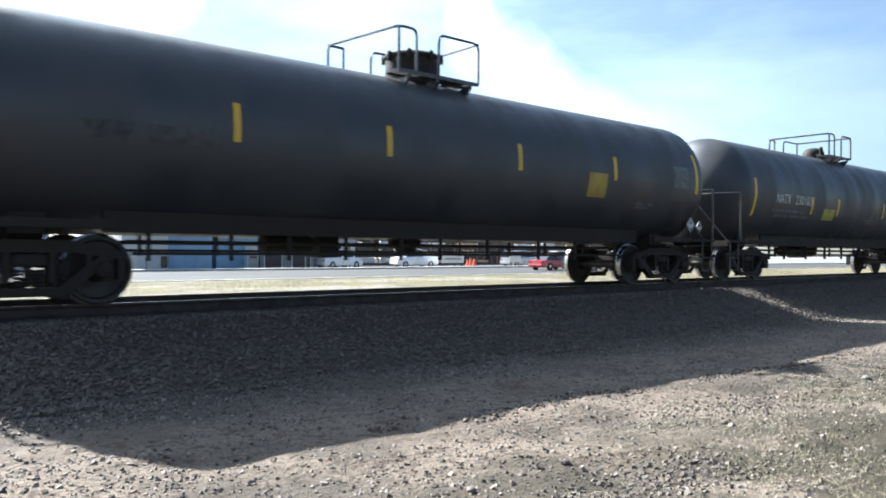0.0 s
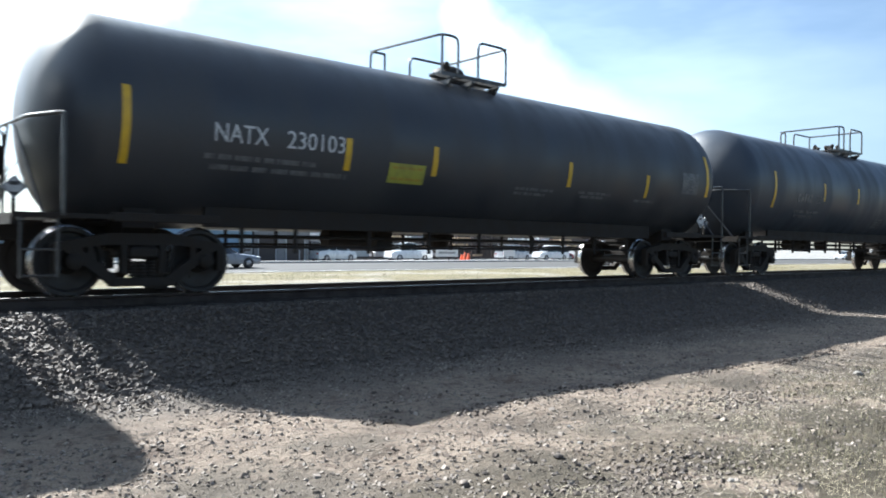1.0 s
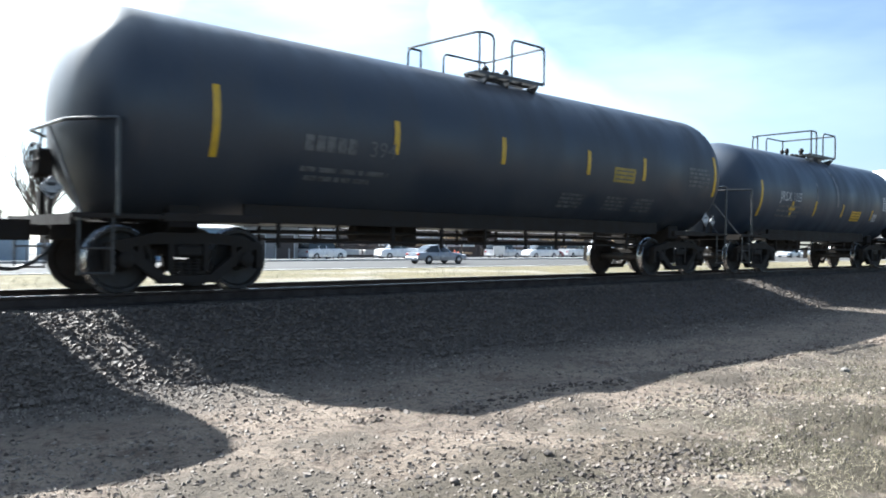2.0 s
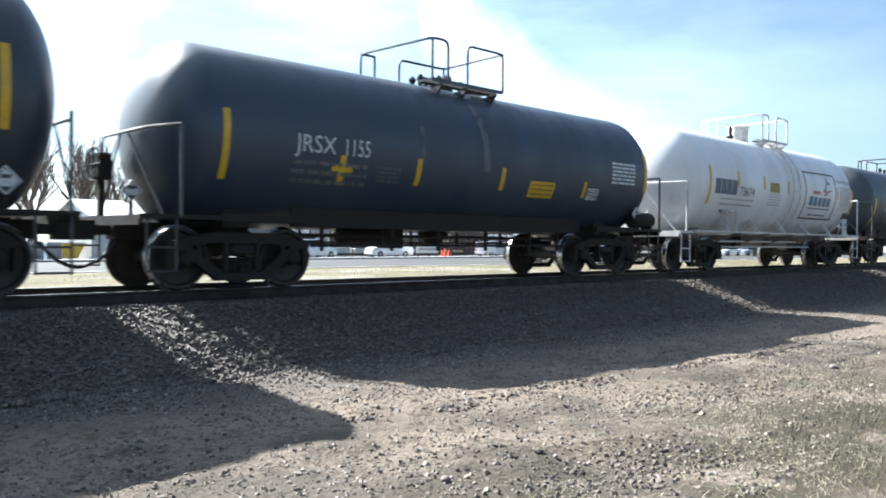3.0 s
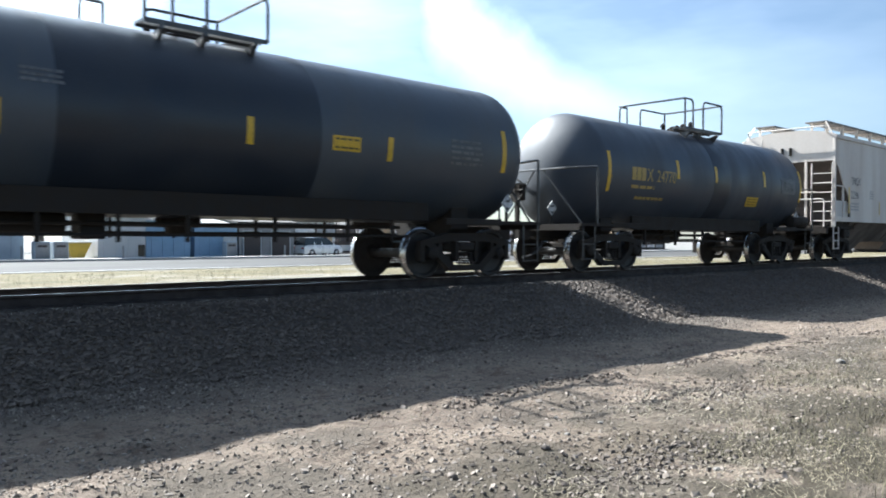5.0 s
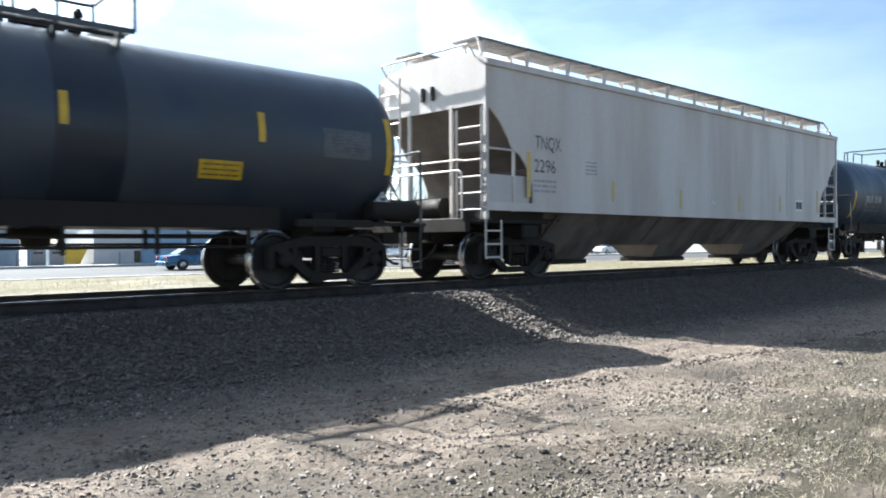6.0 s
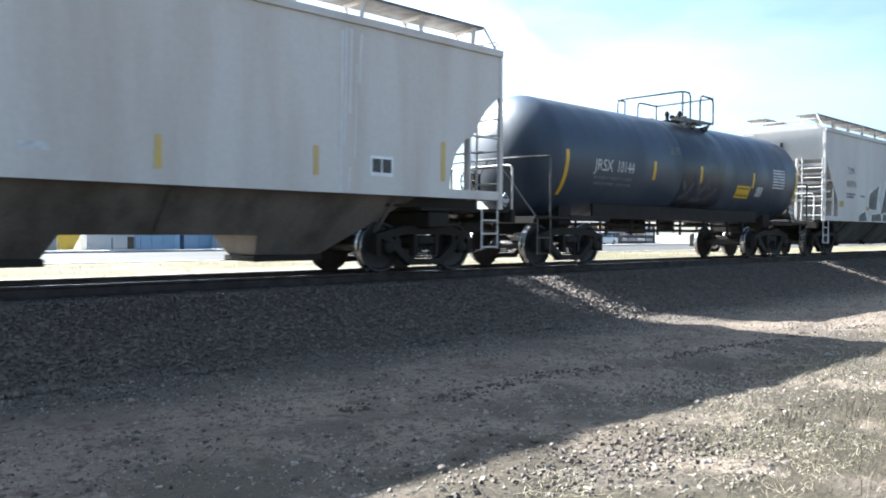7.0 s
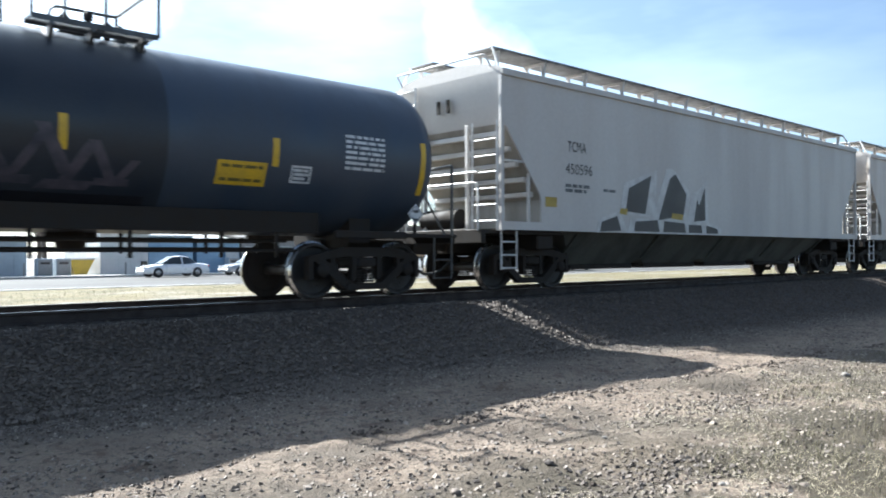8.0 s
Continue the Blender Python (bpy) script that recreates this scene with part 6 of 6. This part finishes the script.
shed("white and grey warehouse", 39.0, 46.2, 65.5, 76, 3.2, WHITE_METAL, ROOF_DARK, .8, doors=[(-1.8, 1.8, 2.3, GREY_WALL)], windows=[(1.2, 1.4, 1.1, 2.0)])
shed("long dark lumber shed behind the racks", 47.0, 118.0, 72.0, 84, 3.0, DARK_WALL, ROOF_DARK, 1.0, windows=[(-20, 3, 1.2, 2.2), (-8, 3, 1.2, 2.2), (6, 3, 1.2, 2.2), (18, 3, 1.2, 2.2)])


def storage_rack(x, y, bays, seed):
    """A yard rack with bundles on three levels."""
    rng = random.Random(seed)
    top = tagged(new("storage_rack"), "dark steel yard rack stacked with timber and pipes", "storage rack", "yard racks")
    top.matrix_basis = pose(x, y, FAR_Z)
    w = 2.4
    for k in range(bays + 1):
        for yy in (-.6, .6):
            part("post", Geo().box(k * w - .05, k * w + .05, yy - .05, yy + .05, 0, 3.1, .008), RACK_STEEL, top)
    for z in (.35, 1.25, 2.15, 3.0):
        for yy in (-.6, .6):
            part("beam", Geo().box(-.05, bays * w + .05, yy - .035, yy + .035, z - .10, z, .006), RACK_STEEL, top)
    for k in range(bays):
        for z in (.36, 1.26, 2.16):
            if rng.random() < .12:
                continue
            m = rng.choice([TIMBER, TARP, TARP, PIPE_WHITE, RACK_STEEL, WHITE_METAL, TARP, RACK_STEEL, ORANGE if rng.random() < .3 else TIMBER])
            h = rng.uniform(.22, .6)
            if m is PIPE_WHITE:
                for j in range(7):
                    y, zz = -.5 + j * .15, z + (.31 if j % 2 else .11)
                    part("pipe", Geo().tube([(k * w + .12, y, zz), (k * w + w - .12, y, zz)], .11, 8), m, top)
            else:
                part("load", Geo().box(k * w + rng.uniform(.1, .5), k * w + w - rng.uniform(.1, .5), -.55, .55, z, z + h, .03), m, top)
    return top


for k in range(6):
    storage_rack(47.0 + k * 10.6, 66.5 + (k % 2) * 1.2, 4, k + 3)
for k in range(3):
    storage_rack(39.5 + k * 2.6 + 14 * (k > 1), 63.0 + k * .4, 1, k + 40)

sign = tagged(new("yard_sign"), "low white board sign on two posts", "sign")
sign.matrix_basis = pose(52.6, 59.6, FAR_Z)
part("board", Geo().box(0, 3.0, -.04, .04, .45, 1.25, .01), ROOF_WHITE, sign)
part("panel_print", Geo().box(.35, 2.65, -.048, -.042, .78, .95), GREY_WALL, sign)
for x in (.3, 2.7):
    part("post", Geo().box(x - .05, x + .05, .04, .12, 0, 1.15), RACK_STEEL, sign)
sign = tagged(new("yard_sign"), "small white board sign by the road", "sign")
sign.matrix_basis = pose(62.6, 59.8, FAR_Z)
part("board", Geo().box(0, 1.8, -.04, .04, .5, 1.4, .01), ROOF_WHITE, sign)
for x in (.3, 1.5):
    part("post", Geo().box(x - .05, x + .05, .04, .12, 0, 1.2), RACK_STEEL, sign)
for k, (x, y) in enumerate(((56.8, 59.8), (57.5, 60.0), (57.1, 60.6))):
    g = Geo().lathe([(0, .32), (.06, .30), (.08, .22), (.9 - .1 * k, .07), (.92 - .1 * k, .02)], "z", 14)
    thing("barrel_cone", g, ORANGE, "orange-red plastic warning cone beside the road", "traffic cone", pose(x, y, FAR_Z), "warning cones")

skip = tagged(new("yellow_skip"), "yellow steel tipping skip with a dark end", "skip")
skip.matrix_basis = pose(19.2, 60.5, FAR_Z)
part("body", Geo().prism([(.35, .15), (1.2, .15), (1.75, 1.25), (0, 1.25)], "y", 0, 1.6), SKIP_YELLOW, skip)
part("rim", Geo().box(-.05, 1.8, -.05, 1.65, 1.24, 1.34, .02), ROOF_WHITE, skip)
part("end_box", Geo().box(-1.5, -.05, .1, 1.5, .1, 1.05, .05), RACK_STEEL, skip)
cabinet = tagged(new("utility_cabinet"), "grey metal utility cabinet on a concrete pad", "utility cabinet", "utility cabinets")
part("pad", Geo().box(-.6, .6, -.45, .45, 0, .12, .02), CONCRETE, cabinet)
part("case", Geo().box(-.5, .5, -.35, .35, .12, 1.35, .03), GREY_BLUE, cabinet)
part("door", Geo().box(-.44, .44, -.375, -.352, .2, 1.27, .008), GREY_WALL, cabinet)
part("vent", Geo().box(-.3, .3, -.385, -.377, .95, 1.1), RACK_STEEL, cabinet)
cabinet.matrix_basis = pose(16.9, 58.6, FAR_Z)
copy_thing(cabinet, pose(18.2, 58.9, FAR_Z))
copy_thing(cabinet, pose(31.6, 59.6, FAR_Z))
post = Geo().lathe([(0, .07), (1.0, .07), (1.05, .05), (1.06, .01)], "z", 12)
for x in (22.4, 15.6, 36.0):
    thing("bollard", post, GREY_WALL, "grey steel bollard beside the pavement", "bollard", pose(x, 58.3, FAR_Z), "bollards")

# ---- bare trees behind the yard ----
BARK = material("grey_brown_bark", (0.13, 0.105, 0.085), 0.9, dirt=(0.07, 0.055, 0.045), scale=3, fine=40, bump=0.4)


def bare_tree(x, y, height, seed):
    rng = random.Random(seed)
    top = tagged(new("tree"), "bare winter tree with fine grey-brown twigs", "tree", "bare trees")
    top.matrix_basis = pose(x, y, FAR_Z)
    trunk, crown, twigs = Geo(), Geo(), Geo()

    def grow(p, d, ln, r, level):
        pts = [p]
        for k in range(3):
            d = (d + Vector((rng.uniform(-.16, .16), rng.uniform(-.16, .16), rng.uniform(-.02, .12)))).normalized()
            pts.append(pts[-1] + d * ln / 3)
        (trunk if level == 0 else crown if level < 3 else twigs).tube(pts, r, 5 if level < 2 else 3)
        if level >= 5:
            return
        for k in range(4 if level < 3 else 3):
            q = pts[1 + (k % 3)] if level else pts[2 + (k % 2)]
            a = rng.uniform(0, 6.283)
            out = Vector((math.cos(a), math.sin(a), rng.uniform(.5, 1.3)))
            grow(q, (d * .7 + out * .75).normalized(), ln * rng.uniform(.55, .75), r * .55, level + 1)
    grow(Vector((0, 0, -.1)), Vector((0, 0, 1)), height * .34, height * .016, 0)
    part("trunk", trunk, BARK, top)
    part("crown", crown, BARK, top)
    tagged(part("twig", twigs, BARK, top), kind="stuff")
    return top


for k, (x, y, h) in enumerate(((18.0, 92, 11), (25.5, 88, 12), (31.0, 90, 13), (36.5, 94, 11), (41.0, 90, 12), (46.5, 95, 12), (53, 92, 11), (61, 96, 13), (74, 98, 12), (88, 97, 12), (12, 95, 10), (5, 93, 12), (28, 99, 12), (34, 101, 13), (39, 104, 12), (22, 102, 12))):
    bare_tree(x, y, h * 1.35, k + 11)

# ---- dry grass on the near ground ----
GRASS = material("dry_straw_grass", (0.140, 0.124, 0.072), 0.8, dirt=(0.075, 0.07, 0.038), amount=0.7, scale=0.9, fine=12, bump=0, random_tint=0.35)


def grass(name, clumps, place, blades, length, label, seed):
    rng = np.random.default_rng(seed)
    cx, cy = place(rng, clumps)
    x = np.repeat(cx, blades) + rng.normal(0, .09, len(cx) * blades)
    y = np.repeat(cy, blades) + rng.normal(0, .09, len(cx) * blades)
    n = len(x)
    z = ground_height(x, y)
    a, ln = rng.random(n) * 6.283, length * (.35 + rng.random(n) ** 1.5)
    lean = ln * (.3 + .9 * rng.random(n))
    w = .0015 + .0013 * rng.random(n)
    dx, dy = np.cos(a), np.sin(a)
    base = np.stack([x, y, z - .005], -1)
    side = np.stack([-dy * w, dx * w, 0 * w], -1)
    mid = base + np.stack([dx * lean * .35, dy * lean * .35, ln * .6], -1)
    tip = base + np.stack([dx * lean, dy * lean, ln * .8], -1)
    pts = np.stack([base - side, base + side, mid + side * .8, mid - side * .8, tip], 1).reshape(-1, 3)
    k = 5 * np.arange(n)[:, None]
    quads, tris = (k + np.array([0, 1, 2, 3])).tolist(), (k + np.array([3, 2, 4])).tolist()
    me = bpy.data.meshes.new(name)
    me.from_pydata(pts.tolist(), [], quads + tris)
    me.materials.append(GRASS)
    thing(name, me, None, label, "grass", kind="stuff")


def near_patch(rng, n):
    x = 3.0 + 13 * rng.random(n)
    y = 0.8 + 3.6 * rng.random(n)
    keep = (np.sin(1.3 * x + 2.1 * y) + np.sin(2.7 * x - 1.1 * y + 1) + 1.6 * rng.random(n) > .5) & (y < 1.0 + .36 * x)
    return x[keep], y[keep]


def thin_patch(rng, n):
    x = 1.5 + 20 * rng.random(n)
    y = 2.0 + 3.4 * rng.random(n)
    keep = np.sin(1.9 * x + 1.1 * y) + np.sin(3.1 * y - .7 * x) > .7
    return x[keep], y[keep]


def far_strip(rng, n):
    x = -5 + 75 * rng.random(n)
    y = 14.8 + 22 * rng.random(n)
    return x, y


grass("dry_grass", 3800, near_patch, 5, .062, "dry straw-coloured grass on the near verge", 21)
grass("sparse_grass", 2600, thin_patch, 4, .045, "sparse dry grass in the gravel", 22)
grass("tall_stalks", 900, near_patch, 2, .19, "thin pale dry stalks standing in the verge", 24)
grass("verge_grass", 9000, far_strip, 4, .22, "pale dry grass between the track and the road", 23)


def straw(name, count, label, seed):
    """Dead stalks lying on the ground."""
    rng = np.random.default_rng(seed)
    x, y = 1.8 + 8.5 * rng.random(count), 1.9 + 3.1 * rng.random(count) ** 1.1
    keep = (np.sin(2.1 * x - 1.7 * y) + np.sin(1.2 * x + 2.6 * y + 2) + 1.5 * rng.random(count) > .75) & (y < 1.6 + .42 * x)
    x, y = x[keep], y[keep]
    n = len(x)
    a, ln, w = rng.normal(.2, .8, n), .04 + .14 * rng.random(n) ** 2, .0008 + .0009 * rng.random(n)
    dx, dy = np.cos(a) * ln, np.sin(a) * ln
    ends = []
    for f, h in ((-.5, .006), (0, .016), (.5, .006)):
        px, py = x + dx * f, y + dy * f
        z = ground_height(px, py) + h
        ends += [np.stack([px - np.sin(a) * w, py + np.cos(a) * w, z], -1), np.stack([px + np.sin(a) * w, py - np.cos(a) * w, z], -1)]
    pts = np.stack(ends, 1).reshape(-1, 3)
    k = 6 * np.arange(n)[:, None]
    me = bpy.data.meshes.new(name)
    me.from_pydata(pts.tolist(), [], (k + np.array([0, 1, 3, 2])).tolist() + (k + np.array([2, 3, 5, 4])).tolist())
    me.materials.append(STRAW)
    thing(name, me, None, label, "grass", kind="stuff")


STRAW = material("bleached_straw", (0.27, 0.235, 0.165), 0.8, dirt=(0.17, 0.14, 0.09), amount=0.7, scale=0.9, fine=12, bump=0, random_tint=0.4)
straw("straw_litter", 11000, "bleached dead stalks lying on the dirt", 41)


# ---- the largest ballast stones on the nearest stretch, one by one ----
def ballast_pieces():
    rng = random.Random(77)
    shapes = []
    for k in range(6):
        ring = [(math.cos(a + rng.uniform(-.25, .25)) * rng.uniform(.8, 1.15), math.sin(a) * rng.uniform(.6, .9)) for a in (0, 1.05, 2.1, 3.14, 4.2, 5.24)]
        vs = [(x, y, rng.uniform(-.3, 0)) for x, y in ring] + [(x * .6 + .1, y * .55, rng.uniform(.4, .65)) for x, y in ring[::2]] + [(0, 0, -.6)]
        fs = [(0, 1, 6), (1, 7, 6), (1, 2, 7), (2, 3, 7), (3, 8, 7), (3, 4, 8), (4, 5, 8), (5, 6, 8), (5, 0, 6), (6, 7, 8)] + [((i + 1) % 6, i, 9) for i in range(6)]
        shapes.append(Geo().add(vs, fs).mesh("stone", STONE))
    for k in range(300):
        x, y = rng.uniform(4.5, 11.0), TRACK_Y - rng.uniform(1.9, 3.55)
        r = rng.uniform(.030, .046)
        z = float(bed_level(np.array(y))) + r * .35
        part("stone", shapes[k % 6], None, ballast_bed, at=pose(x, y, z, rng.uniform(-20, 20), rng.uniform(-20, 20), rng.uniform(0, 360)) @ Matrix.Scale(r, 4))


ballast_pieces()


# ---- what moves ----
def motions():
    """The train runs past, its wheels roll, and cars drive along the road."""
    times = [k * 0.5 for k in range(17)]
    for car, um in moving_cars:
        walk(car, [(t, pose(um - travelled(t), TRACK_Y, RAIL_Z)) for t in times])
    steps = [k / 30 for k in range(241)]
    for w, x in wheelsets:
        walk(w, [(t, pose(x, 0, .457, 0, -math.degrees(travelled(t) / .457) % 360.0, 0)) for t in steps])
    for v, x, y, speed, turn in ((silver_car, 3.4, LANE, 18.7, 0), (red_car, 52.5, LANE, 20.0, 0), (blue_car, -84.2, LANE, 17.7, 0), (white_car, 151.4, LANE_BACK, -16.0, 180), (grey_wagon, 157.4, LANE_BACK, -16.0, 180)):
        walk(v, [(t, pose(x + speed * t, y, ROAD_Z, 0, 0, turn)) for t in times])


motions()
